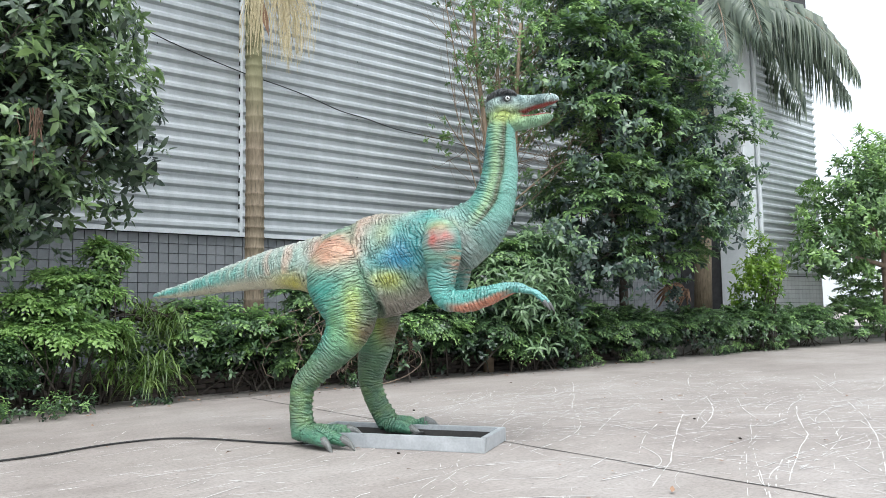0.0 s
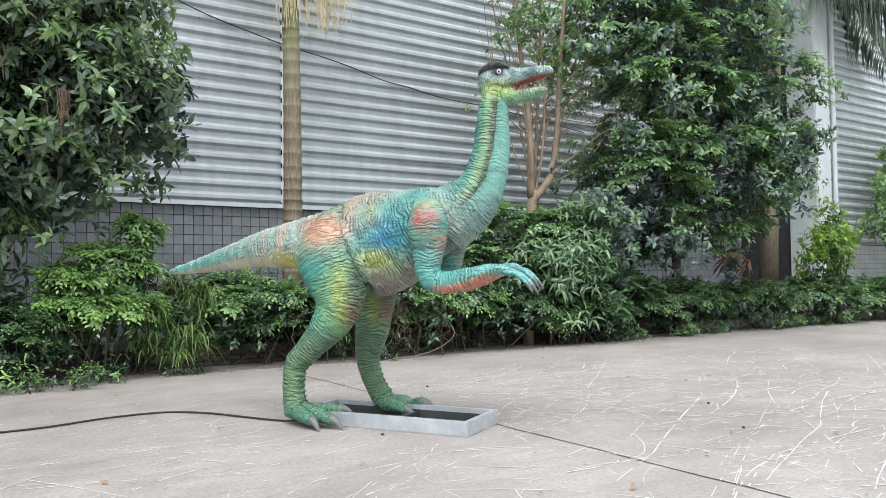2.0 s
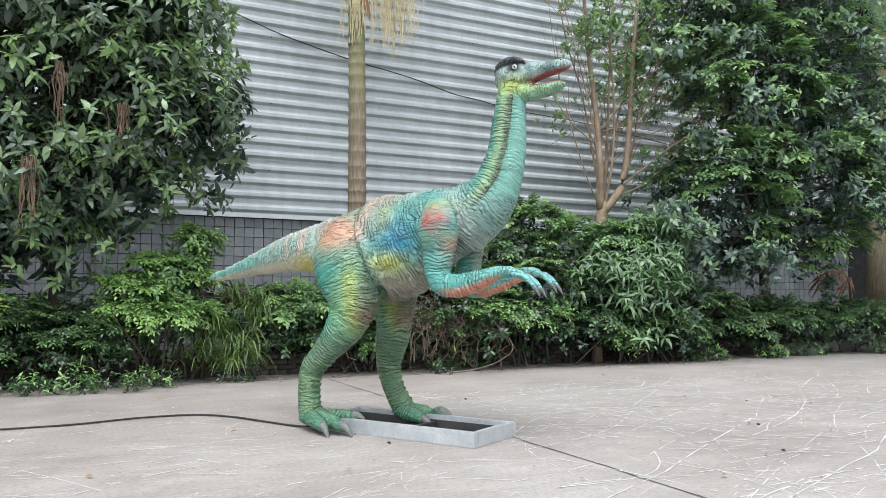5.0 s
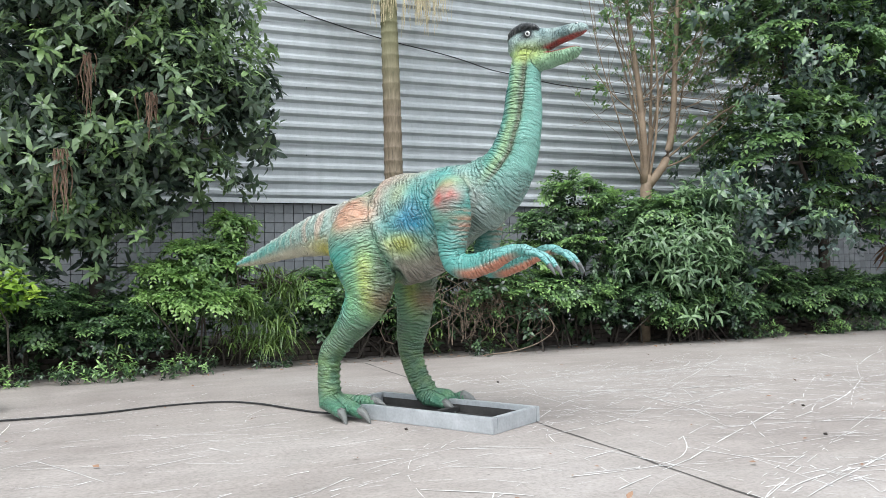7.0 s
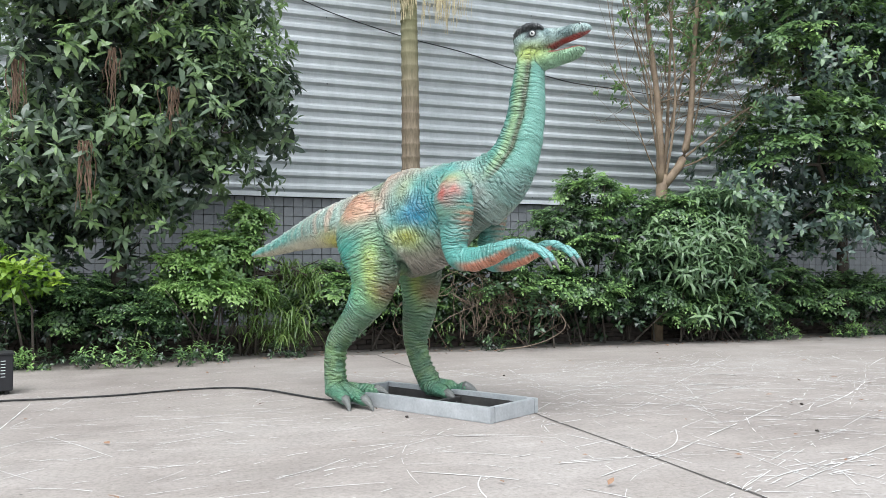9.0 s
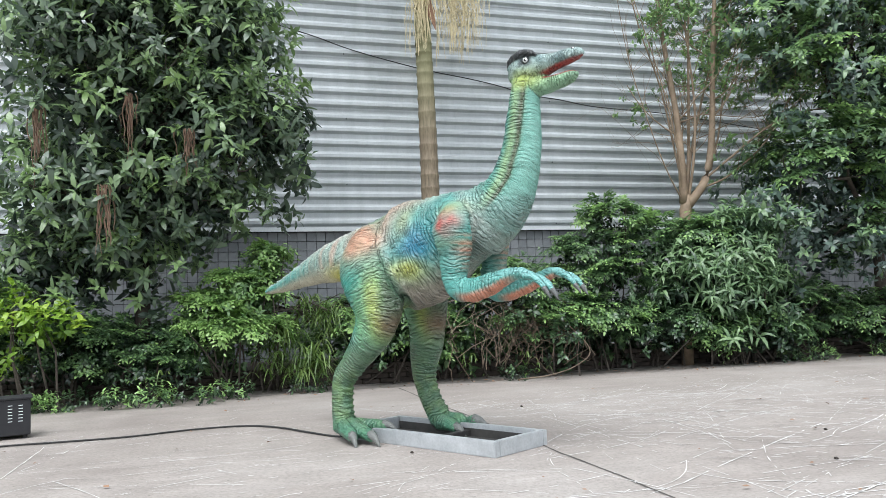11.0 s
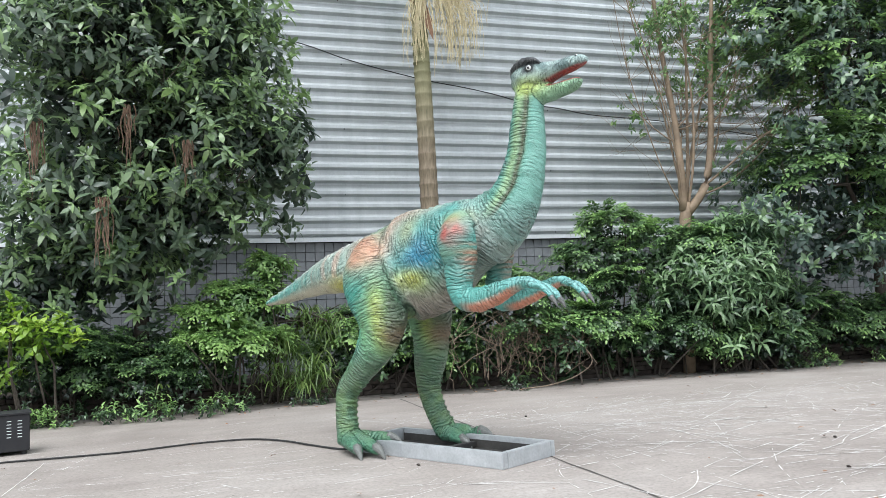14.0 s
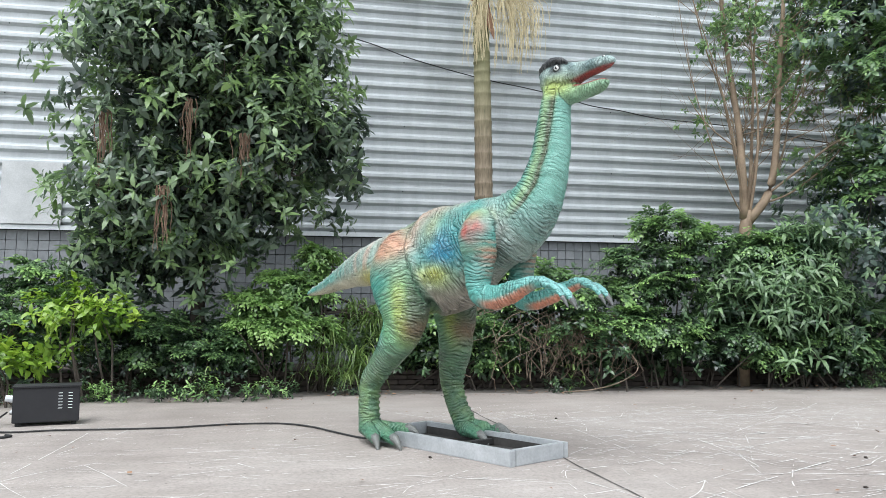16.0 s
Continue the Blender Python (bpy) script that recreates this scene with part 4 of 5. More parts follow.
def dinosaur():
    bm = bmesh.new()
    segs = []
    chains = CHAINS + [(1, v) for v in TOES] + [(2, v) for v in FINGERS]
    for kind, c in chains:
        a = spline(c, 5)
        a[:, 3:] = np.maximum(a[:, 3:], 0.006)
        pts = [Vector(p[:3]) for p in a]
        t0, t1 = (pts[1] - pts[0]).normalized(), (pts[-1] - pts[-2]).normalized()
        rr, qq = list(a[:, 3]), list(a[:, 4])
        pts = [pts[0] - t0 * rr[0] * 0.5] + pts + [pts[-1] + t1 * rr[-1] * 0.5]
        rr, qq = [rr[0] * 0.5] + rr + [rr[-1] * 0.5], [qq[0] * 0.5] + qq + [qq[-1] * 0.5]
        add_tube(bm, pts, rr, 20, qq, (0, 1, 0))
        d = np.r_[0, np.cumsum(np.linalg.norm(np.diff(a[:, :3], axis=0), axis=1))]
        segs.append((kind, a, d))
    me = bpy.data.meshes.new("dinosaur_core")
    bm.normal_update()
    bm.to_mesh(me)
    bm.free()
    core = new("dinosaur_core", me)
    rm = core.modifiers.new("skin", "REMESH")
    rm.mode, rm.voxel_size = "VOXEL", 0.0085
    sm = core.modifiers.new("smooth", "SMOOTH")
    sm.factor, sm.iterations = 0.5, 5
    deps = bpy.context.evaluated_depsgraph_get()
    skin = bpy.data.meshes.new_from_object(core.evaluated_get(deps))
    bpy.data.objects.remove(core)
    n = len(skin.vertices)
    co, nor = np.empty(n * 3, np.float32), np.empty(n * 3, np.float32)
    skin.vertices.foreach_get("co", co)
    skin.vertices.foreach_get("normal", nor)
    co, nor = co.reshape(-1, 3).astype(float), nor.reshape(-1, 3).astype(float)
    # the nearest limb, and the place along and round it
    best = np.full(n, 1e9)
    near = [np.full(n, 1e9) for _ in range(6)]
    chain, ax, side = np.zeros(n, int), np.zeros(n), np.zeros(n)
    for ci, (kind, a, d) in enumerate(segs):
        for i in range(len(a)):
            q = co - a[i, :3]
            dist = np.linalg.norm(q, axis=1) - (a[i, 3] + a[i, 4]) / 2
            near[kind] = np.minimum(near[kind], dist)
            w = dist < best
            best[w] = dist[w]
            chain[w] = kind
            j0, j1 = max(i - 1, 0), min(i + 1, len(a) - 1)
            t = a[j1, :3] - a[j0, :3]
            t = t / np.linalg.norm(t)
            ax[w] = d[i] + q[w] @ t + (ci * 7.3 if ci > 1 else ci * 2.93)
            side[w] = q[w, 2] / a[i, 4]
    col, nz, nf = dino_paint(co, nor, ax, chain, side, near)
    # how strongly wrinkles and their painted valley shade show on each part
    wrinkling = np.select([chain >= 3, chain == 2, (chain == 1) & (co[:, 2] < 0.7), chain == 1, (co[:, 0] > 0.8)], [0.8, 0.75, 0.7, 1.0, 0.95], 1.0)
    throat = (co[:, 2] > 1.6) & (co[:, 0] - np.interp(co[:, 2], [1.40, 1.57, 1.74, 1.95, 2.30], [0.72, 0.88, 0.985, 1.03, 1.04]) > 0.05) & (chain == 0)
    wrinkling[throat] = 0.35
    # broad folds in the form; the fine ones are relief of the coat
    fold = np.array([(1 - min(1, abs(noise.noise(Vector((ax[i] * 17 + 0.5 * nz[i], co[i, 2] * 3 + co[i, 1] * 3, co[i, 0] * 2.5)))) * 3.4)) ** 1.4 for i in range(n)])
    amp = np.where(chain >= 3, 0.002, 0.0075) * np.where((chain == 1) & (co[:, 2] < 0.7), 0.35, 1)
    amp = amp * 0.6
    # the thigh and the upper arm stand off the trunk by a deep fold
    trunk = np.minimum(near[0], near[3])
    hip = np.exp(-((near[1] - trunk) / 0.022) ** 2) * np.clip((1.36 - co[:, 2]) * 6, 0, 1) * (co[:, 2] > 0.85) * (chain < 3)
    pit = np.exp(-((near[2] - trunk) / 0.016) ** 2) * (co[:, 2] < 1.50) * (chain < 3)
    seam = np.exp(-((ax - TAIL_SEAM) / 0.006) ** 2) * (chain == 0) * (co[:, 0] < -0.3)
    co2 = co - nor * (0.034 * hip + 0.022 * pit + 0.010 * seam)[:, None] - nor * (amp * fold)[:, None] + nor * (0.0035 * nf)[:, None]
    # raised scutes down the back, tail and shins, and knobs on the crest
    top = (chain == 0) & (side > 0.86) & (co[:, 0] < 0.85)
    co2[top] += nor[top] * (0.008 * np.maximum(0, np.sin(ax[top] * 110)))[:, None]
    shin = (chain == 1) & (co[:, 2] < 0.5) & (nor[:, 0] > 0.55)
    co2[shin] += nor[shin] * (0.010 * np.maximum(0, np.sin(ax[shin] * 130)))[:, None]
    knob = chain == 5
    co2[knob] += nor[knob] * (0.008 * np.array([max(0, noise.noise(Vector(p) * 45)) for p in co[knob]]))[:, None]
    skin.vertices.foreach_set("co", co2.astype(np.float32).ravel())
    col = np.clip(col + 0.10 * (col - col.mean(1, keepdims=True)), 0.01, 1) ** 1.10
    limb = np.stack([ax + 0.02 * nz, co[:, 2] + co[:, 1] * 0.6, co[:, 0] * 0.7 + co[:, 1] * 0.7], 1)
    face = chain >= 3
    limb[face] = co[face] * np.array([1.5, 1.6, 1.6])
    # claws, eyes and nostrils join the same mesh
    bm = bmesh.new()
    bm.from_mesh(skin)
    paint = bm.verts.layers.float_color.new("paint")
    way = bm.verts.layers.float_vector.new("limb")
    worn = bm.verts.layers.float.new("wrinkling")
    bm.verts.ensure_lookup_table()
    for i, v in enumerate(bm.verts):
        v[paint] = (*col[i], 1)
        v[way] = limb[i]
        v[worn] = wrinkling[i]

    def extra(build, rgb):
        k = len(bm.verts)
        build()
        bm.verts.ensure_lookup_table()
        for v in bm.verts[k:]:
            v[paint] = (*rgb, 1)
            v[way] = (0.013, 0.02, 0.031)

    for c in TOES:
        a, b = Vector(c[-2][:3]), Vector(c[-1][:3])
        d = (b - a).normalized() * 0.095
        extra(lambda: claw(bm, b - d * 0.25 + Vector((0, 0, 0.008)), b + d + Vector((0, 0, 0.0)), c[-1][3] * 1.1, 0.045), (0.14, 0.145, 0.135))
    for c in FINGERS:
        a, b = Vector(c[-2][:3]), Vector(c[-1][:3])
        d = (b - a).normalized() * 0.055
        extra(lambda: claw(bm, b - d * 0.25, b + d, c[-1][3] * 1.02, 0.014), (0.12, 0.125, 0.12))
    for sgn in (-1, 1):
        eye = Vector((1.10, 0.124 + sgn * 0.080, 2.490))
        extra(lambda: bmesh.ops.create_uvsphere(bm, u_segments=16, v_segments=10, radius=0.030, matrix=Matrix.Translation(eye)), (0.03, 0.035, 0.035))
        extra(lambda: bmesh.ops.create_uvsphere(bm, u_segments=16, v_segments=10, radius=0.020, matrix=Matrix.Translation(eye + Vector((0.005, sgn * 0.0125, 0)))), (0.66, 0.68, 0.66))
        extra(lambda: bmesh.ops.create_uvsphere(bm, u_segments=12, v_segments=8, radius=0.011, matrix=Matrix.Translation(eye + Vector((0.009, sgn * 0.0235, 0)))), (0.01, 0.01, 0.01))
        extra(lambda: bmesh.ops.create_uvsphere(bm, u_segments=10, v_segments=6, radius=0.011, matrix=Matrix.Translation((1.405, 0.147 + sgn * 0.034, 2.514))), (0.01, 0.01, 0.01))
    bm.to_mesh(skin)
    bm.free()
    skin.materials.clear()
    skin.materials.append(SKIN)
    skin.shade_smooth()
    ob = new("dinosaur_statue", skin)
    ob.matrix_world = DINO
    tagged(ob, "teal and salmon painted long-necked dinosaur statue, mouth open", "statue")


def base_frame():
    """Open galvanised channel frame that the statue stands in."""
    root = empty("base_frame", pose(1.017, -7.685, 0, 0, 0, math.degrees(math.atan2(0.86, -0.51))))
    tagged(root, "open galvanised steel base frame under the statue", "base frame")
    ln, wd, h = 1.40, 0.54, 0.098
    # x runs back along the long side, y towards the yard's far side is negative
    for name, b in (("long_rail", (0.0, ln, -0.045, 0.0)), ("long_rail", (0.0, ln, -wd, -wd + 0.045)), ("end_rail", (0.0, 0.045, -wd + 0.047, -0.047)), ("end_rail", (ln - 0.045, ln, -wd + 0.047, -0.047))):
        part(name, box(*b, 0.0, h, bevel=0.004), GALV, root)
    part("tray", box(0.05, ln - 0.05, -wd + 0.05, -0.05, 0.004, 0.012), BLACK_STEEL, root, "dark floor plate")
    # thin dark strips on the inner faces of the long rails
    for a in ((0.05, ln - 0.05, -0.052, -0.047), (0.05, ln - 0.05, -wd + 0.047, -wd + 0.052)):
        part("inner_strip", box(*a, 0.012, 0.066), BLACK_STEEL, root, "dark inner face")
    part("cross_bar", box(0.62, 0.67, -wd + 0.055, -0.055, 0.014, 0.055, bevel=0.004), BLACK_STEEL, root)


def control_box():
    root = empty("control_box", pose(-2.12, -4.88, 0, 0, 0, 186 + 8))
    tagged(root, "black steel control box with vent slots and cables", "control box")
    w, d, h = 0.50, 0.30, 0.315
    part("case", box(0, w, 0, d, 0.03, h, bevel=0.006), BOX_BLACK, root)
    part("lid", box(-0.012, w + 0.012, -0.012, d + 0.012, h + 0.001, h + 0.014, bevel=0.003), BOX_BLACK, root)
    for x in (0.04, w - 0.04):
        for y in (0.04, d - 0.04):
            part("foot", add_tube(bmesh.new(), [(x, y, 0), (x, y, 0.03)], [0.018, 0.018], 10), RUBBER, root)
    for c in range(2):
        for k in range(6):
            x, z = 0.055 + c * 0.075, 0.14 + k * 0.025
            part("vent_slot", box(x, x + 0.032, d - 0.003, d + 0.002, z, z + 0.0055), PALE_PAINT, root)
    part("socket", add_tube(bmesh.new(), [(w, 0.2, 0.22), (w + 0.06, 0.2, 0.23)], [0.03, 0.026], 12), PALE_PAINT, root, "pale plug socket")
    part("socket", add_tube(bmesh.new(), [(w, 0.1, 0.10), (w + 0.03, 0.1, 0.10)], [0.02, 0.018], 12), GALV, root)


def lay_cable(name, pts, r, label):
    c = spline([(x, y, z) for x, y, z in pts], 8)
    ob = part(name, add_tube(bmesh.new(), [tuple(p) for p in c], [r] * len(c), 8), RUBBER, None, smooth=True)
    tagged(ob, label, "cable")


def cables():
    lay_cable("power_cable", [(0.40, -6.62, 0.03), (0.24, -6.42, 0.011), (0.05, -6.08, 0.011), (-0.12, -5.75, 0.011), (-0.38, -5.50, 0.011), (-0.8, -5.48, 0.011), (-1.25, -5.61, 0.011), (-1.7, -5.62, 0.011), (-2.1, -5.60, 0.011), (-2.42, -5.66, 0.011), (-2.6, -5.5, 0.012), (-2.66, -5.2, 0.06), (-2.64, -5.08, 0.1)], 0.0075, "black power cable lying across the concrete to the statue")
    lay_cable("coiled_lead", [(-2.40, -5.80, 0.01), (-2.34, -5.86, 0.01), (-2.40, -5.93, 0.01), (-2.52, -5.88, 0.012), (-2.5, -5.76, 0.02), (-2.62, -5.5, 0.03), (-2.72, -5.2, 0.16), (-2.7, -5.06, 0.225)], 0.009, "black lead looped beside the control box")
    lay_cable("wall_wire", [(-3.0, -0.08, 6.5), (-1.0, -0.08, 5.95), (0.25, -0.08, 5.56), (0.95, -0.08, 5.37), (1.6, -0.08, 5.17), (2.7, -0.08, 4.93), (3.5, -0.08, 4.81), (4.05, -0.08, 4.71), (4.65, -0.08, 4.57), (5.2, -0.08, 4.51), (5.9, -0.08, 4.41), (7.0, -0.08, 4.36), (7.8, -0.08, 4.29), (9.5, -0.08, 4.1)], 0.009, "thin black wire slung along the ribbed wall")


# ---- plants ----
def palm():
    root = empty("palm_tree", pose(2.44, -1.2, 0))
    tagged(root, "slender ringed palm with hanging straw-coloured flower strands", "palm")
    pts, rad = [], []
    z = 0.0
    while z < 5.3:
        lean = 0.03 * math.sin(z * 0.6)
        for dz, k in ((0.0, 1.05), (0.018, 1.06), (0.03, 1.0), (0.14, 0.985)):
            pts.append((lean, 0, z + dz))
            rad.append((0.150 - 0.0055 * z) * k)
        z += 0.20 + 0.05 * math.sin(z * 2.3)
    part("trunk", add_tube(bmesh.new(), pts, rad, 20), PALM, root, smooth=True)
    part("crownshaft", add_tube(bmesh.new(), [(0.0, 0, 5.4), (0, 0, 5.6), (0, 0, 7.4), (0, 0, 9.2)], [0.120, 0.125, 0.10, 0.05], 16), PALM, root, smooth=True)
    # hanging strands of the old flower stalks
    rng = np.random.default_rng(3)
    for name, cx, cy, n, w in (("flower_spray", 0.50, -0.2, 120, 0.17), ("flower_spray", -0.06, -0.2, 90, 0.09), ("flower_spray", 0.78, 0.1, 45, 0.14)):
        bm = bmesh.new()
        for _ in range(n):
            a, b = rng.normal(size=2)
            x0, y0 = cx * 0.4 + a * w * 0.25, cy + b * 0.08
            x1 = cx + a * w
            ln = rng.uniform(0.65, 1.35)
            ps = []
            for k in range(7):
                t = k / 6
                ps.append((x0 + (x1 - x0) * min(1, t * 1.6) + 0.03 * math.sin(t * 7 + a * 5), y0 + 0.03 * math.cos(t * 6 + b * 5), 6.12 + 0.08 * a - 0.05 * abs(b) - ln * t ** 1.5))
            add_tube(bm, ps, [0.006, 0.006, 0.005, 0.005, 0.004, 0.004, 0.003], 4, cap=False)
        part(name, bm, STRAW, root, "dry straw-coloured flower strands")
    bm = bmesh.new()
    add_tube(bm, [(0.05, -0.12, 5.75), (0.09, -0.17, 5.4), (0.15, -0.2, 5.1)], [0.01, 0.07, 0.004], 8, [0.004, 0.014, 0.002])
    add_tube(bm, [(-0.1, -0.1, 5.72), (-0.35, -0.2, 5.78), (-0.6, -0.25, 5.74)], [0.03, 0.035, 0.004], 8, [0.008, 0.01, 0.002])
    part("spathe", bm, DRY, root, "dry brown spathe")
    # a crown of fronds above
    fronds(root, (0, 0, 9.0), 8, 2.6, 11)


def fronds(root, centre, count, reach, seed, droop=1.0, only=None):
    rng = np.random.default_rng(seed)
    for i in range(count):
        a = math.tau * i / count + rng.normal() * 0.2
        rise = rng.uniform(0.1, 0.75)
        pts = []
        for k in range(13):
            t = k / 12
            r = reach * t * (1 - 0.22 * t * droop)
            pts.append(np.array([centre[0] + r * math.cos(a), centre[1] + r * math.sin(a), centre[2] + reach * (rise * t * 1.1 - (0.55 + rise * 0.75) * droop * t * t)]))
        pts = np.array(pts)
        bm = add_tube(bmesh.new(), [tuple(p) for p in pts], [0.03 * (1 - 0.85 * k / 12) for k in range(13)], 6)
        rib = part("frond", bm, BARK_TAN, root)
        m = 62
        f = np.linspace(0.12, 1, m)
        idx = f * 12
        base = np.stack([np.interp(idx, range(13), pts[:, c]) for c in range(3)], 1)
        tan = unit(np.gradient(base, axis=0))
        out_side = np.array([-math.sin(a), math.cos(a), 0])
        for sgn in (-1, 1):
            along = unit(tan * 0.55 + out_side * sgn * 0.9 + np.array([0, 0, -0.85]) + rng.normal(size=(m, 3)) * 0.12)
            L = reach * 0.30 * np.sin(np.clip(f * 2.9, 0.3, 2.95)) + 0.12
            up = np.tile([0, 0, 1.0], (m, 1))
            me = leaf_mesh("leaflet_row", base, along, up, L, np.full(m, 0.036), rng.uniform(0.1, 0.8, m), FROND, 0.45, 0.1)
            ob = new("leaflet_row", me)
            ob.parent = rib
            tagged(ob, kind="stuff")


def broad_tree(name, label, at, trunk_h, blobs, count, leaves, length, width, mat, seed, bark=BARK_DARK, light=(0.1, 0.6), roots=(), cut=None, droop=0.35, lift=0.45, rosette=False, per=9, spray=0.14, gaps=-0.38, pads=0):
    root = empty(name, pose(*at))
    tagged(root, label, "tree")
    rng = np.random.default_rng(seed)
    paths = [([Vector((0, 0, 0)), Vector((0.03, 0.02, trunk_h * 0.5)), Vector((0, 0, trunk_h))], [0.105, 0.085, 0.07])]
    b = np.array(blobs, float)
    loc_b = b.copy()
    loc_b[:, :3] -= np.array(at)
    for x, y, z, rx, ry, rz in loc_b:
        s = Vector((0, 0, trunk_h * rng.uniform(0.6, 1.0)))
        e = Vector((x, y, z))
        h = e - s
        p = [s, s + h * 0.35 + Vector(rng.normal(size=3)) * 0.12, s + h * 0.7 + Vector(rng.normal(size=3)) * 0.15, e]
        paths.append((p, [0.075, 0.05, 0.035, 0.02]))
        for _ in range(4):
            branch_paths(rng, p[rng.integers(1, 4)], Vector(unit(rng.normal(size=3) + np.array([0, 0, 0.4]))), min(rx, rz) * 0.9, 0.02, 1, paths)
    part("trunk", add_tube(bmesh.new(), *paths[0], 10), bark, root, smooth=True)
    bm = bmesh.new()
    for p, r in paths[1:]:
        add_tube(bm, p, r, 5, cap=False)
    tagged(part("branching", bm, bark, root, smooth=True), kind="stuff")
    within = None if cut is None else (lambda q: cut(q + np.array(at)))
    if pads:
        fans("spray_foliage", loc_b, pads, length, width, LEAF_FINE, root, light=(light[0], light[1] + 0.25), reach=0.46, seed=seed + 3, cut=within)
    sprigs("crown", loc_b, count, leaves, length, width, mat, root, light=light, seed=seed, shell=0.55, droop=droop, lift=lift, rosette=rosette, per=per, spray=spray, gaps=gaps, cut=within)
    if roots:
        for x, y, z, ln in roots:
            bm = bmesh.new()
            for _ in range(13):
                o = rng.normal(size=3) * np.array([0.03, 0.03, 0.05])
                px, py = x - at[0] + o[0], y - at[1] + o[1]
                ps, ll = [], ln * rng.uniform(0.45, 1.05)
                for t in np.linspace(0, 1, 8):
                    px += rng.normal() * 0.014
                    py += rng.normal() * 0.012
                    ps.append((px, py, z - t * ll))
                add_tube(bm, ps, [0.006, 0.008, 0.006, 0.007, 0.005, 0.006, 0.004, 0.002], 4, cap=False)
            tagged(part("root_tassel", bm, ROOT, root, "brown hanging root tassel"), kind="stuff")
    return root


def bush(name, label, blobs, count, leaves, length, width, mat, seed, light=(0.1, 0.7), droop=0.25, twigs=18, lift=0.6, spread=1.0, shell=0.6, spray=0.14, tiers=False, reach=0.30):
    b = np.array(blobs, float)
    at = (b[0, 0], b[0, 1], 0.0)
    root = empty(name, pose(*at))
    tagged(root, label, "bush")
    b[:, :3] -= np.array(at)
    rng = np.random.default_rng(seed)
    bm = bmesh.new()
    for _ in range(twigs):
        i = rng.integers(len(b))
        x, y, z, rx, ry, rz = b[i]
        e = Vector((x + rng.normal() * rx * 0.45, y + rng.normal() * ry * 0.45, z + rng.uniform(-0.2, 0.6) * rz))
        s = Vector((x + rng.normal() * rx * 0.25, y + rng.normal() * ry * 0.2, 0))
        mid = (s + e) / 2 + Vector(rng.normal(size=3)) * 0.08
        add_tube(bm, [s, mid, e], [0.014, 0.010, 0.005], 5, cap=False)
    tagged(part("twig_tangle", bm, BARK_DARK, root), kind="stuff")
    def inside(q):
        return (q[:, 2] > (0.20 if tiers and at[0] > 1.0 else 0.04)) & (q[:, 1] + at[1] < -0.15)

    if tiers:
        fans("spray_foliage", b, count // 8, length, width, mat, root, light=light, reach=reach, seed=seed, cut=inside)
        # inner fill tinted dark, imitating shade inside the bush
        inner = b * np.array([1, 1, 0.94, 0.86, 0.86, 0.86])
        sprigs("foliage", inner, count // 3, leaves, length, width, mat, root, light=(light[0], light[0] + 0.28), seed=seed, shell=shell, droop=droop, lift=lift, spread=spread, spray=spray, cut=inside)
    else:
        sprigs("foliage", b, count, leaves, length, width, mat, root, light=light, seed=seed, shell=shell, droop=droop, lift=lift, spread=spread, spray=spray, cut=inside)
    return root


def strap_clump(at, n, length, seed, label):
    root = empty("strap_leaf_clump", pose(*at))
    tagged(root, label, "plant")
    rng = np.random.default_rng(seed)
    bm = bmesh.new()
    lay_ = bm.verts.layers.float.new("tint")
    for _ in range(n):
        a = rng.uniform(0, math.tau)
        o = rng.normal(size=2) * 0.10
        z0 = rng.uniform(0.0, 0.34)
        ln, up = length * rng.uniform(0.4, 0.85), rng.uniform(0.6, 1.6)
        w = rng.uniform(0.007, 0.013)
        tint = rng.uniform(0.2, 0.9)
        prev = None
        for k in range(7):
            t = k / 6
            r = ln * t * 0.75
            p = Vector((o[0] + r * math.cos(a), o[1] + r * math.sin(a), z0 + ln * (up * t - (up * 0.9 + 0.35) * t * t)))
            s = Vector((-math.sin(a), math.cos(a), 0)) * w * (1 - t * t * 0.95)
            cur = (bm.verts.new(p - s), bm.verts.new(p + s))
            cur[0][lay_], cur[1][lay_] = tint, tint
            if prev:
                bm.faces.new((prev[0], cur[0], cur[1], prev[1]))
            prev = cur
    tagged(part("foliage", bm, BLADE, root), kind="stuff")


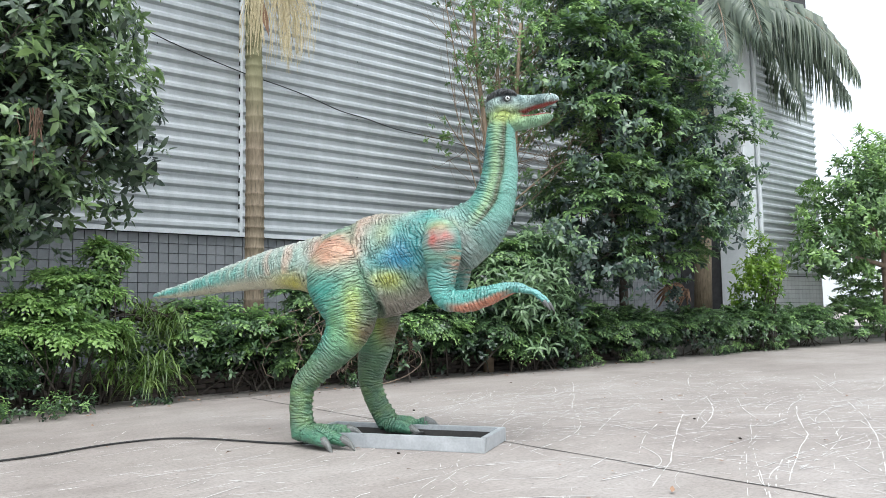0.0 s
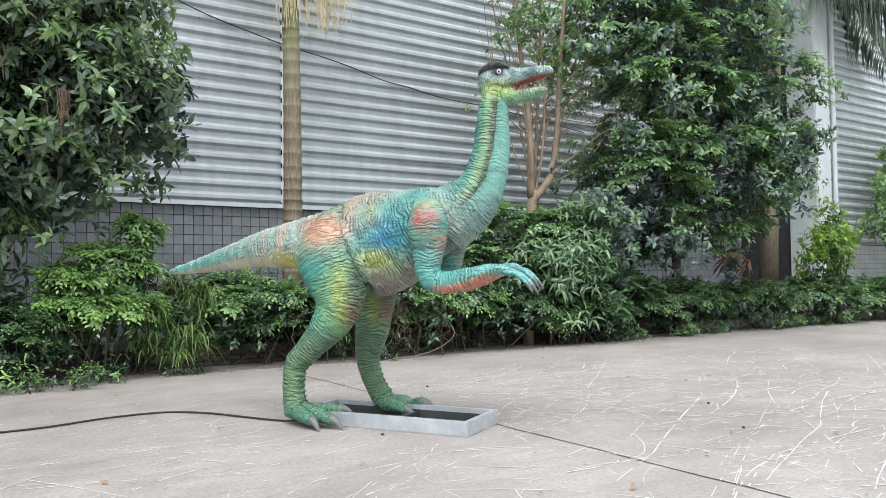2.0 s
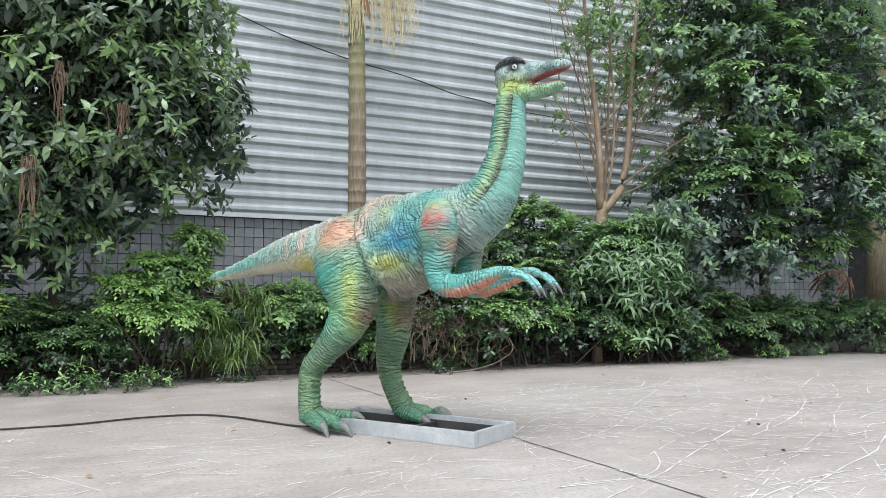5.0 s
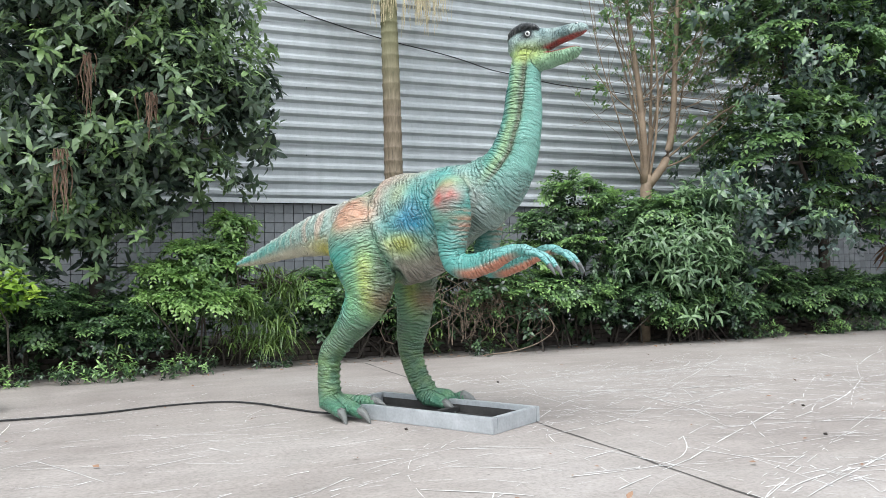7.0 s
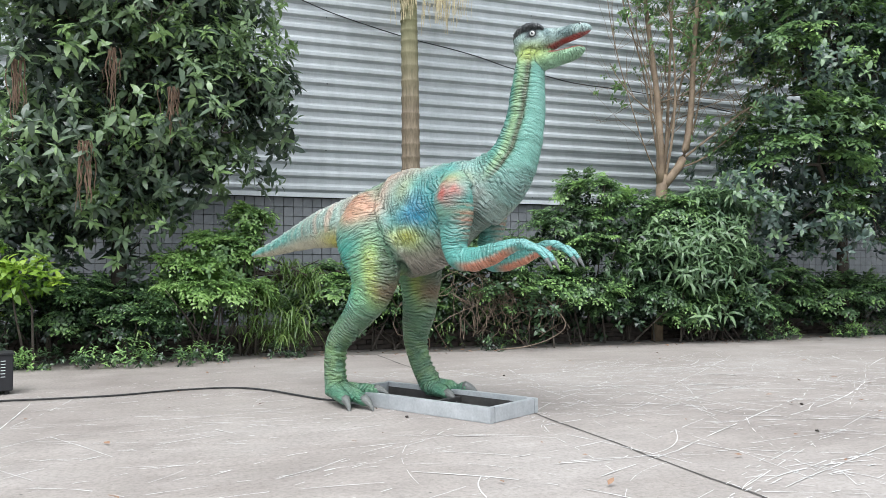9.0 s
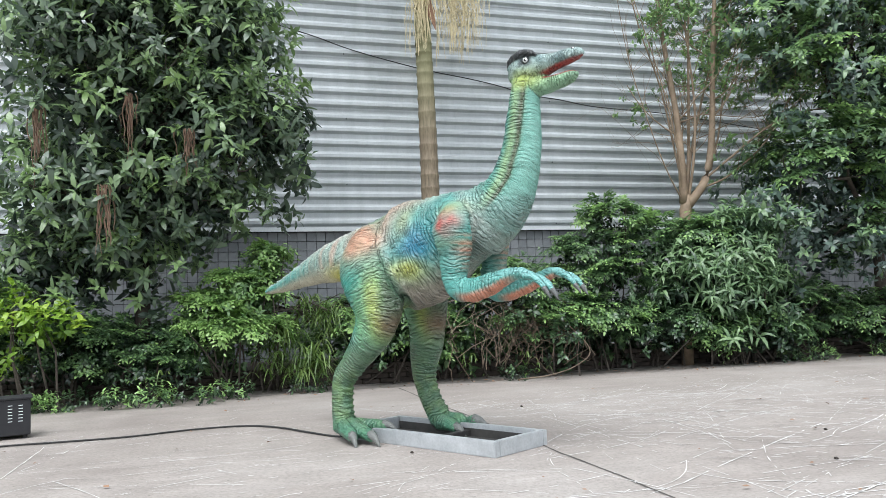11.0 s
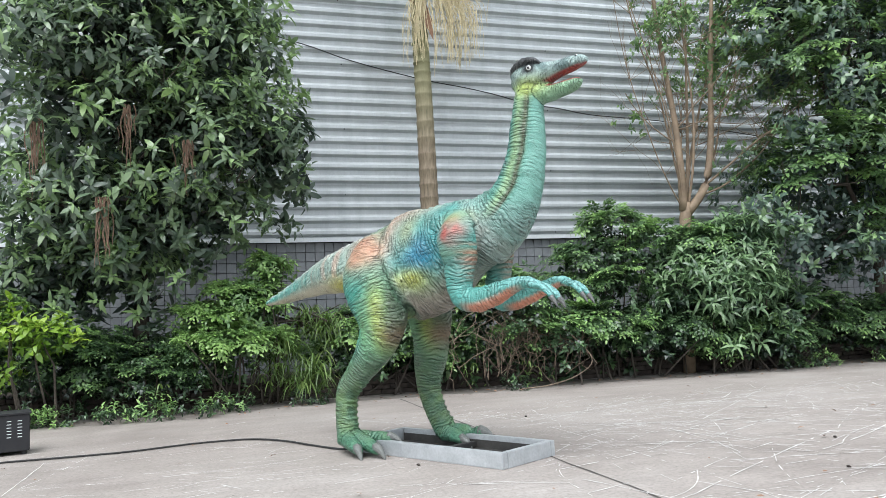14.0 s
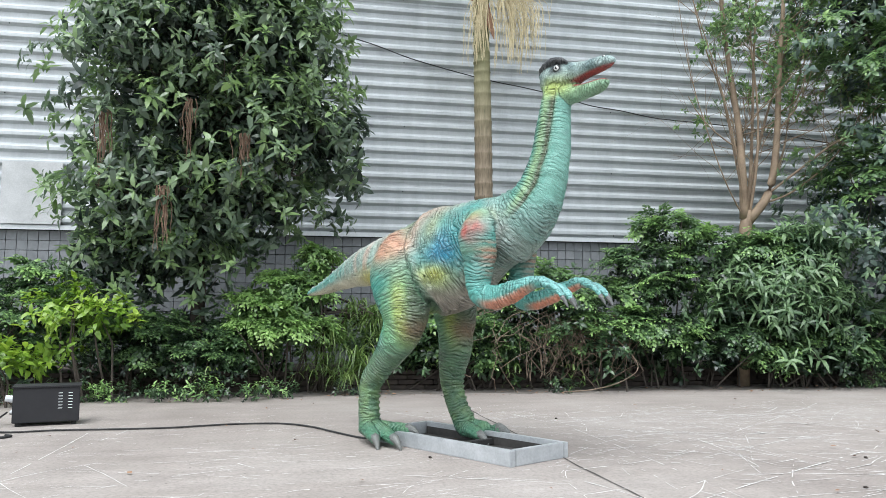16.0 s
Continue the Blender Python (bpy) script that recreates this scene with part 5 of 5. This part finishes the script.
def forked_tree():
    """Small many-stemmed tree with a pale smooth bark, nearly bare low down."""
    root = empty("forked_tree", pose(5.86, -2.65, 0))
    tagged(root, "tan-barked tree forking into many upright bare stems", "tree")
    part("trunk", add_tube(bmesh.new(), [(-0.12, 0, 0), (-0.08, 0, 0.9), (-0.03, 0, 1.7), (0, 0, 2.2), (0.03, 0, 2.42)], [0.085, 0.07, 0.07, 0.085, 0.06], 12), BARK_TAN, root, smooth=True)
    rng = np.random.default_rng(21)
    tips = []
    stems = [((-0.02, 0, 2.3), (-0.05, -0.05, 2.9), (-0.1, -0.05, 3.7), (-0.22, 0, 4.9), (-0.3, 0, 6.2), 0.055), ((0, 0, 2.3), (0.12, 0.05, 2.8), (0.22, 0.1, 3.6), (0.3, 0.1, 4.8), (0.42, 0.1, 6.2), 0.05), ((0.03, 0, 2.25), (0.3, -0.1, 2.65), (0.45, -0.1, 3.3), (0.55, -0.1, 4.4), (0.7, -0.1, 5.8), 0.06),
             ((0.05, 0, 2.3), (0.1, -0.15, 3.0), (0.12, -0.2, 3.8), (0.05, -0.2, 4.9), (0.1, -0.2, 6.0), 0.035), ((0.3, -0.1, 2.65), (0.75, -0.2, 3.0), (1.3, -0.3, 3.4), (2.0, -0.35, 3.65), (2.6, -0.4, 3.7), 0.03), ((0.2, -0.1, 2.5), (0.7, -0.1, 2.7), (1.3, -0.2, 3.2), (1.8, -0.2, 3.9), (2.3, -0.2, 4.6), 0.026)]
    stems += [((-0.02, 0, 2.3), (-0.35, -0.1, 2.8), (-0.6, -0.1, 3.5), (-0.85, -0.1, 4.4), (-1.0, -0.1, 5.5), 0.018), ((-0.02, 0, 2.35), (-0.2, -0.2, 3.0), (-0.45, -0.3, 3.9), (-0.75, -0.3, 4.9), (-1.2, -0.3, 6.2), 0.02), ((0.02, 0, 2.35), (0.3, 0.2, 3.1), (0.6, 0.3, 3.9), (0.95, 0.3, 4.9), (1.2, 0.3, 6.2), 0.04), ((0.02, 0, 2.35), (0.02, 0.2, 3.1), (-0.1, 0.3, 4.1), (-0.4, 0.3, 5.0), (-0.7, 0.3, 6.4), 0.03),
              ((0.3, -0.1, 2.65), (0.7, 0.1, 3.3), (0.95, 0.2, 4.1), (1.3, 0.2, 5.0), (1.7, 0.2, 6.2), 0.03)]
    for k, (*p, r) in enumerate(stems):
        r = r * (1.15 if k in (0, 2) else 0.62)
        c = spline(p, 4)
        paths = []
        for _ in range(13):
            i = rng.integers(4, len(c))
            branch_paths(rng, c[i], Vector(unit(rng.normal(size=3) * 0.6 + np.array([0.25, 0, 0.6]))), rng.uniform(0.5, 1.4), min(r * 0.3, 0.012), 1, paths, 0.3)
        bm = add_tube(bmesh.new(), [tuple(q) for q in c], list(np.linspace(r, r * 0.35, len(c))), 8)
        for q, rr in paths:
            add_tube(bm, q, rr, 4, cap=False)
            tips += [q[-1], q[-2], q[3]]
        part("stem", bm, BARK_TAN, root, smooth=True)
    blobs = [(t.x, t.y, t.z, 0.16, 0.16, 0.13) for t in tips if t.z > 4.0 and t.x > -0.5 and rng.random() < 0.4 or t.x > 1.4]
    blobs += [(-0.3, -0.2, 5.0, 0.4, 0.3, 0.35)]
    sprigs("crown", blobs, 1150, 7, 0.085, 0.45, LEAF_FINE, root, light=(0.3, 0.8), seed=22, shell=0.8)


def planting():
    broad_tree("broadleaf_tree", "dense glossy dark-green broadleaf tree with hanging root tassels", (-1.5, -2.2, 0), 2.4,
               [(-1.75, -2.5, 3.2, 1.05, 0.95, 1.0), (-2.05, -2.6, 4.5, 0.95, 1.0, 1.1), (-0.7, -2.6, 3.3, 1.0, 0.9, 0.9), (-1.3, -2.6, 4.9, 1.3, 1.0, 1.1), (0.12, -2.5, 3.25, 0.6, 0.6, 0.45), (-0.55, -2.5, 4.3, 0.75, 0.85, 0.8), (-2.2, -2.4, 2.4, 0.7, 0.8, 0.6), (-1.0, -2.3, 2.5, 0.75, 0.7, 0.5), (-1.5, -2.6, 6.2, 1.6, 1.1, 1.0), (-2.4, -2.2, 1.6, 0.8, 0.6, 0.5), (-1.7, -2.4, 1.8, 0.6, 0.5, 0.4)],
               5000, 9, 0.185, 0.35, LEAF_TREE, 31, light=(-0.05, 0.85), droop=0.16, lift=0.55, rosette=True, per=3, spray=0.20, cut=lambda q: q[:, 0] < 0.55, roots=((-2.37, -3.4, 3.2, 0.85), (-1.72, -3.5, 2.35, 0.8), (-0.9, -3.4, 3.0, 0.6), (-1.45, -3.45, 3.35, 0.7)))
    broad_tree("hedgerow_tree", "tall dense tree with dark inner and bright outer leaves", (9.3, -2.6, 0), 2.6,
               [(7.9, -3.1, 2.6, 1.25, 1.0, 1.1), (9.6, -3.3, 2.9, 1.5, 1.1, 1.2), (8.4, -3.2, 4.2, 1.5, 1.1, 1.3), (10.5, -3.3, 4.2, 1.6, 1.1, 1.4), (9.3, -3.2, 5.6, 1.7, 1.1, 1.3), (7.4, -3.0, 5.2, 1.0, 0.9, 1.0), (11.4, -3.2, 3.2, 0.9, 0.9, 1.0), (8.6, -2.9, 6.7, 1.5, 1.1, 0.9), (8.2, -2.7, 1.7, 1.0, 0.6, 0.5), (10.2, -2.9, 1.9, 1.2, 0.7, 0.6)],
               3800, 8, 0.13, 0.42, LEAF_HAZED, 32, light=(0.0, 0.75), droop=0.22, gaps=-0.15, pads=560)
    H = "leafy evergreen hedge bush beside the concrete yard"
    LOW = (-0.02, 1.2)
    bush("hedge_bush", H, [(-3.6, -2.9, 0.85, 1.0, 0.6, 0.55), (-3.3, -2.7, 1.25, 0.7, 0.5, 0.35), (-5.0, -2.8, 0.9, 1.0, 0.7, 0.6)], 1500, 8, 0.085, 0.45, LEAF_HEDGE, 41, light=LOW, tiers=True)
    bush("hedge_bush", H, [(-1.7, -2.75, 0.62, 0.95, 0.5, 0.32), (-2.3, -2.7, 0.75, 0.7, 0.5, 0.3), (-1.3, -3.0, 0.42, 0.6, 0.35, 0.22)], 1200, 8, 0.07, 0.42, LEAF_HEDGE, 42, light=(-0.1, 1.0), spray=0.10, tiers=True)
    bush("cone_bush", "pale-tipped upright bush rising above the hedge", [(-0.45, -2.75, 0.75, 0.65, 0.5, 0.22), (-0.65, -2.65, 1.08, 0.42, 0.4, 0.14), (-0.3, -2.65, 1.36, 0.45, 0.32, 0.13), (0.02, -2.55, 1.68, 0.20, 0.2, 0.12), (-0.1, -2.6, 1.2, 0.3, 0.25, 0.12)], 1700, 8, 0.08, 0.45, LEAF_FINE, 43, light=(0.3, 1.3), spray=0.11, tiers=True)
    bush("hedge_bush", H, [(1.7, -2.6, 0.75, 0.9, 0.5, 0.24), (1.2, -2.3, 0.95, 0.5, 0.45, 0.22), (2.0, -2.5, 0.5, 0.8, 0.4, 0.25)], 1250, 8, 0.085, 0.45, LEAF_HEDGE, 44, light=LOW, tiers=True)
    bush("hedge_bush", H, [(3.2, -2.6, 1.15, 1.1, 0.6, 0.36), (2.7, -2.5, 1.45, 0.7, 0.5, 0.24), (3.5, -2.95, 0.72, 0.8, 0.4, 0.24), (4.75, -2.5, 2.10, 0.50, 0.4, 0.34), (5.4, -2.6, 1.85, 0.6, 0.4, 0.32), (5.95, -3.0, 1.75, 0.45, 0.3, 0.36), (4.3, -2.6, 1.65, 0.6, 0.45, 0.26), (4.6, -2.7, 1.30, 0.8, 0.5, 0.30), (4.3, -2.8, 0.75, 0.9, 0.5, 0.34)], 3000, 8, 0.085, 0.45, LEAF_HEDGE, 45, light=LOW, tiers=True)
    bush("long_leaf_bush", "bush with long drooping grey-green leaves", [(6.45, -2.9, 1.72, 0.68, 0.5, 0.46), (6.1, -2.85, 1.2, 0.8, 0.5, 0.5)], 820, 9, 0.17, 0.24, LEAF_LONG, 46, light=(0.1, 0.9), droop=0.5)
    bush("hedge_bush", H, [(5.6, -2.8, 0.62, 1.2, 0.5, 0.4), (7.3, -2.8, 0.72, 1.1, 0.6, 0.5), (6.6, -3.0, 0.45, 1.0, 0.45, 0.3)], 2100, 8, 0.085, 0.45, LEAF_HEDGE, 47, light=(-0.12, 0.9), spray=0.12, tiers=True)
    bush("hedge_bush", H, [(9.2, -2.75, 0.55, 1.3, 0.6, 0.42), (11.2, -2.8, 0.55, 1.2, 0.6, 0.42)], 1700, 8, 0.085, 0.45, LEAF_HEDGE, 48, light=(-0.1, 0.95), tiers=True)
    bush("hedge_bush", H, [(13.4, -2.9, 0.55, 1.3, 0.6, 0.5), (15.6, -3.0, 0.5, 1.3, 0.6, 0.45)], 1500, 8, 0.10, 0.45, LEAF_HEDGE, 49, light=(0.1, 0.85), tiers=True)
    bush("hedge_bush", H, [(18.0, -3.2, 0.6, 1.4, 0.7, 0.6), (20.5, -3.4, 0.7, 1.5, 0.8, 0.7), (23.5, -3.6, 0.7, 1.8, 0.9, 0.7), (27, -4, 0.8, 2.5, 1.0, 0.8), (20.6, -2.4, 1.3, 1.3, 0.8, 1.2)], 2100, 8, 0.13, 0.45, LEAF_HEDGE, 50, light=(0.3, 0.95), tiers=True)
    # dark-tinted inner row, added to keep light out of the hedge gaps
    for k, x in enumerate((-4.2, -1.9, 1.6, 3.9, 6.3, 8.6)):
        bush("hedge_bush", "added inner hedge bush that blocks light behind the hedge", [(x, -1.45, 0.5, 1.25, 0.75, 0.42), (x + 0.5, -2.0, 0.55, 0.9, 0.4, 0.35)], 520, 8, 0.12, 0.45, LEAF_HEDGE, 90 + k, light=(-0.1, 0.5), twigs=8)
    bush("yellow_bush", "bush with bright yellow-green young leaves", [(-2.65, -3.3, 1.0, 0.36, 0.25, 0.28), (-2.3, -3.25, 0.9, 0.25, 0.2, 0.2)], 100, 7, 0.11, 0.42, LEAF_YELLOW, 51, light=(0.2, 0.8), twigs=5)
    bush("yellow_bush", "low bright yellow-green seedling by the box", [(-3.1, -3.75, 0.42, 0.28, 0.2, 0.16)], 26, 7, 0.13, 0.42, LEAF_YELLOW, 52, light=(0.2, 0.8), twigs=4)
    bush("sapling", "pale upright sapling by the far plinth", [(13.6, -3.1, 1.4, 0.45, 0.4, 0.5), (13.7, -3.1, 2.0, 0.35, 0.3, 0.4)], 320, 8, 0.12, 0.4, LEAF_YELLOW, 53, light=(0.0, 0.5))
    for i, (x, y, z, n, ln) in enumerate(((0.42, -2.95, 0.12, 170, 0.72), (0.15, -2.7, 0.5, 120, 0.6), (0.75, -2.6, 0.6, 130, 0.6), (0.5, -2.4, 0.75, 100, 0.55), (0.05, -2.85, 0.15, 60, 0.5), (3.1, -3.1, 0.0, 16, 0.35), (2.4, -2.9, 0.0, 14, 0.3), (-1.2, -3.3, 0.0, 14, 0.3))):
        strap_clump((x, y, z), n, ln, 60 + i, "clump of arching strap-shaped green leaves")
    # lighter trees further along the yard
    broad_tree("far_tree", "light-green tree further along the yard", (19.0, -3.6, 0), 2.5,
               [(16.6, -3.3, 2.4, 0.9, 0.8, 1.0), (17.8, -3.5, 3.6, 1.3, 1.1, 1.1), (19.5, -3.6, 4.2, 1.7, 1.3, 1.3), (21.0, -3.8, 3.0, 1.8, 1.2, 1.5)], 2300, 7, 0.16, 0.45, LEAF_FINE, 33, bark=BARK, light=(0.15, 0.8))
    broad_tree("far_tree", "light-green tree further along the yard", (26.0, -3.0, 0), 3.0,
               [(24.0, -3.0, 4.2, 2.3, 1.6, 2.3), (28.0, -3.2, 4.8, 2.8, 1.8, 2.3), (30.5, -4.5, 2.6, 2.6, 1.7, 2.0), (34, -5.5, 3.5, 3.0, 2.0, 2.6)], 3000, 7, 0.22, 0.45, LEAF_FINE, 34, bark=BARK, light=(0.2, 0.85))


def far_palm():
    root = empty("far_palm", pose(14.2, -1.5, 0))
    tagged(root, "tall palm with drooping grey-green fronds behind the trees", "palm")
    part("trunk", add_tube(bmesh.new(), [(-0.5, 0, 0), (-0.3, 0, 2.5), (0, 0, 6.0), (0.2, 0, 8.0)], [0.22, 0.19, 0.16, 0.13], 14), PALM, root, smooth=True)
    fronds(root, (0.2, 0, 8.0), 15, 4.2, 12, 1.0)


def fallen_frond():
    """A dead palm frond caught on the hedge, its stalk on the soil."""
    root = empty("fallen_palm_frond", pose(12.3, -2.0, 0.2))
    tagged(root, "dead brown palm frond leaning on the hedge", "palm frond")
    pts = spline([(0, 0, 0.0), (-0.1, -0.1, 0.75), (-0.4, -0.2, 1.2), (-0.8, -0.25, 1.27), (-1.25, -0.3, 1.08)], 6)
    part("stalk", add_tube(bmesh.new(), [tuple(p) for p in pts], list(np.linspace(0.022, 0.005, len(pts))), 6), DRY, root, smooth=True)
    rng = np.random.default_rng(19)
    m = 54
    f = np.linspace(0.35, 1, m) * (len(pts) - 1)
    base = np.stack([np.interp(f, range(len(pts)), pts[:, c]) for c in range(3)], 1)
    along = unit(np.gradient(base, axis=0)) * 0.5 + np.array([-0.2, 0, -0.55]) + rng.normal(size=(m, 3)) * np.array([0.25, 0.5, 0.2])
    me = leaf_mesh("leaflet_row", base, along, np.tile([0, -0.6, 0.8], (m, 1)), rng.uniform(0.25, 0.5, m), np.full(m, 0.03), np.zeros(m), DRY, 0.35, 0.1)
    ob = new("leaflet_row", me)
    ob.parent = root
    tagged(ob, kind="stuff")


def dead_wood():
    """Cut brown branches thrown on the hedge, and dry vines hanging from it."""
    rng = np.random.default_rng(77)
    root = empty("branch_pile", pose(0.55, -2.2, 0))
    tagged(root, "pile of cut brown branches lying on the hedge", "branches")
    for _ in range(22):
        x, z, a = rng.normal() * 0.3, 0.98 + rng.normal() * 0.05, rng.normal() * 0.25
        ln = rng.uniform(0.3, 0.75)
        p = [(x + ln * (t - 0.5), -0.2 + rng.normal() * 0.12, z + a * ln * (t - 0.5) + rng.normal() * 0.012) for t in (0, 0.35, 0.7, 1)]
        part("branch", add_tube(bmesh.new(), p, [0.016, 0.013, 0.010, 0.005], 6), BARK_DARK, root)
    root = empty("dry_vines", pose(2.95, -3.1, 0))
    tagged(root, "tangle of thin dry vines hanging down the hedge", "vines")
    bm = bmesh.new()
    for _ in range(75):
        x, z = rng.normal() * 0.45, rng.uniform(0.55, 1.05)
        p, h = [], rng.normal()
        for t in np.linspace(0, 1, 7):
            p.append((x + 0.35 * h * math.sin(t * 2.4) + rng.normal() * 0.02, 0.1 - 0.12 * math.sin(t * 3) + rng.normal() * 0.04, z - t * rng.uniform(0.25, 0.6)))
        add_tube(bm, p, [0.005] * 7, 4, cap=False)
    tagged(part("vine_tangle", bm, BARK, root), kind="stuff")
    lay_vine = spline([(3.6, -3.15, 0.75), (3.9, -3.3, 0.35), (3.7, -3.35, 0.16), (3.3, -3.4, 0.06), (2.9, -3.38, 0.03)], 6)
    tagged(part("trailing_vine", add_tube(bmesh.new(), [tuple(p) for p in lay_vine], [0.008] * len(lay_vine), 6), BARK, None, smooth=True), "single bare vine trailing from the hedge to the concrete", "vine")


def weeds():
    """Low weeds where the concrete meets the planting."""
    rng = np.random.default_rng(78)
    blobs = [(x, -3.15 + 0.12 * math.sin(x * 2.1) - (0.25 if x < -0.8 else 0.0), 0.09, 0.28, 0.14, 0.10) for x in np.arange(-4.2, 14, 0.42) if rng.random() < (0.72 if x < 0.8 or x > 7 else 0.22)]
    ob = sprigs("weeds", blobs, 1300, 7, 0.055, 0.36, LEAF_HEDGE, None, light=(0.0, 0.8), seed=79, spray=0.06, cut=lambda q: q[:, 2] > 0.015)
    tagged(ob, "low leafy weeds along the edge of the concrete", "weeds")


def planter_edge():
    """Low brick edge, dark and weathered, under the hedge."""
    root = empty("planter_edge", pose(0, -2.42, 0))
    tagged(root, "low weathered brick edging under the hedge", "planter edge", kind="structure")
    part("soil", box(-16, 26, 0.08, 2.3, 0.0, 0.22), SOIL, root, "dark damp soil")
    me = bpy.data.meshes.new("brick")
    bm = box(0.004, 0.226, 0.0, 0.11, 0.003, 0.060, bevel=0.005)
    bm.to_mesh(me)
    bm.free()
    me.materials.append(BRICK_MAT)
    rng = random.Random(9)
    for k in range(4):
        for i in range(-14, 40):
            ob = new("brick", me)
            ob.parent = root
            ob.location = (i * 0.23 + (0.115 if k % 2 else 0), rng.uniform(-0.008, 0.008), k * 0.064)
            ob.rotation_euler = (0, 0, rng.uniform(-0.02, 0.02))
    part("kerb", box(9.2, 26, -0.1, 0.1, 0, 0.2, bevel=0.02), STONE, root, "pale weathered kerb stone")


def litter():
    rng = np.random.default_rng(8)
    n = 260
    base = np.stack([rng.uniform(-4, 9, n), rng.uniform(-3.6, -2.7, n), np.full(n, 0.012)], 1)
    far = np.stack([rng.uniform(-2.5, 6, 60), rng.uniform(-9.3, -4, 60), np.full(60, 0.012)], 1)
    base = np.vstack([base, far])
    n = len(base)
    along = np.stack([rng.normal(size=n), rng.normal(size=n), rng.normal(size=n) * 0.15], 1)
    up = np.tile([0, 0, 1.0], (n, 1)) + rng.normal(size=(n, 3)) * 0.2
    L = rng.uniform(0.02, 0.06, n)
    me = leaf_mesh("fallen_leaves", base, along, up, L, L * 0.45, np.zeros(n), DRY, -0.1)
    tagged(new("fallen_leaves", me), "dry fallen leaves scattered on the concrete", "leaf litter", kind="stuff")
    for x, y in ((3.35, -7.79), (2.70, -8.57), (0.60, -7.28), (2.05, -5.55)):
        bm = bmesh.new()
        bmesh.ops.create_icosphere(bm, subdivisions=2, radius=0.012)
        for v in bm.verts:
            v.co += v.co.normalized() * 0.007 * noise.noise(v.co * 110)
            v.co.z = v.co.z * 0.6 + 0.006
        ob = part("pebble", bm, BRICK_MAT, None, smooth=True)
        ob.location = (x, y, 0.001)
        tagged(ob, "small dark clod on the concrete", "pebble", group="clods on the concrete")


ground()
ground_marks()
WALL = back_wall()
far_building()
dinosaur()
base_frame()
control_box()
cables()
palm()
far_palm()
forked_tree()
planting()
litter()
fallen_frond()
dead_wood()
weeds()
planter_edge()
wall_tiles(WALL)
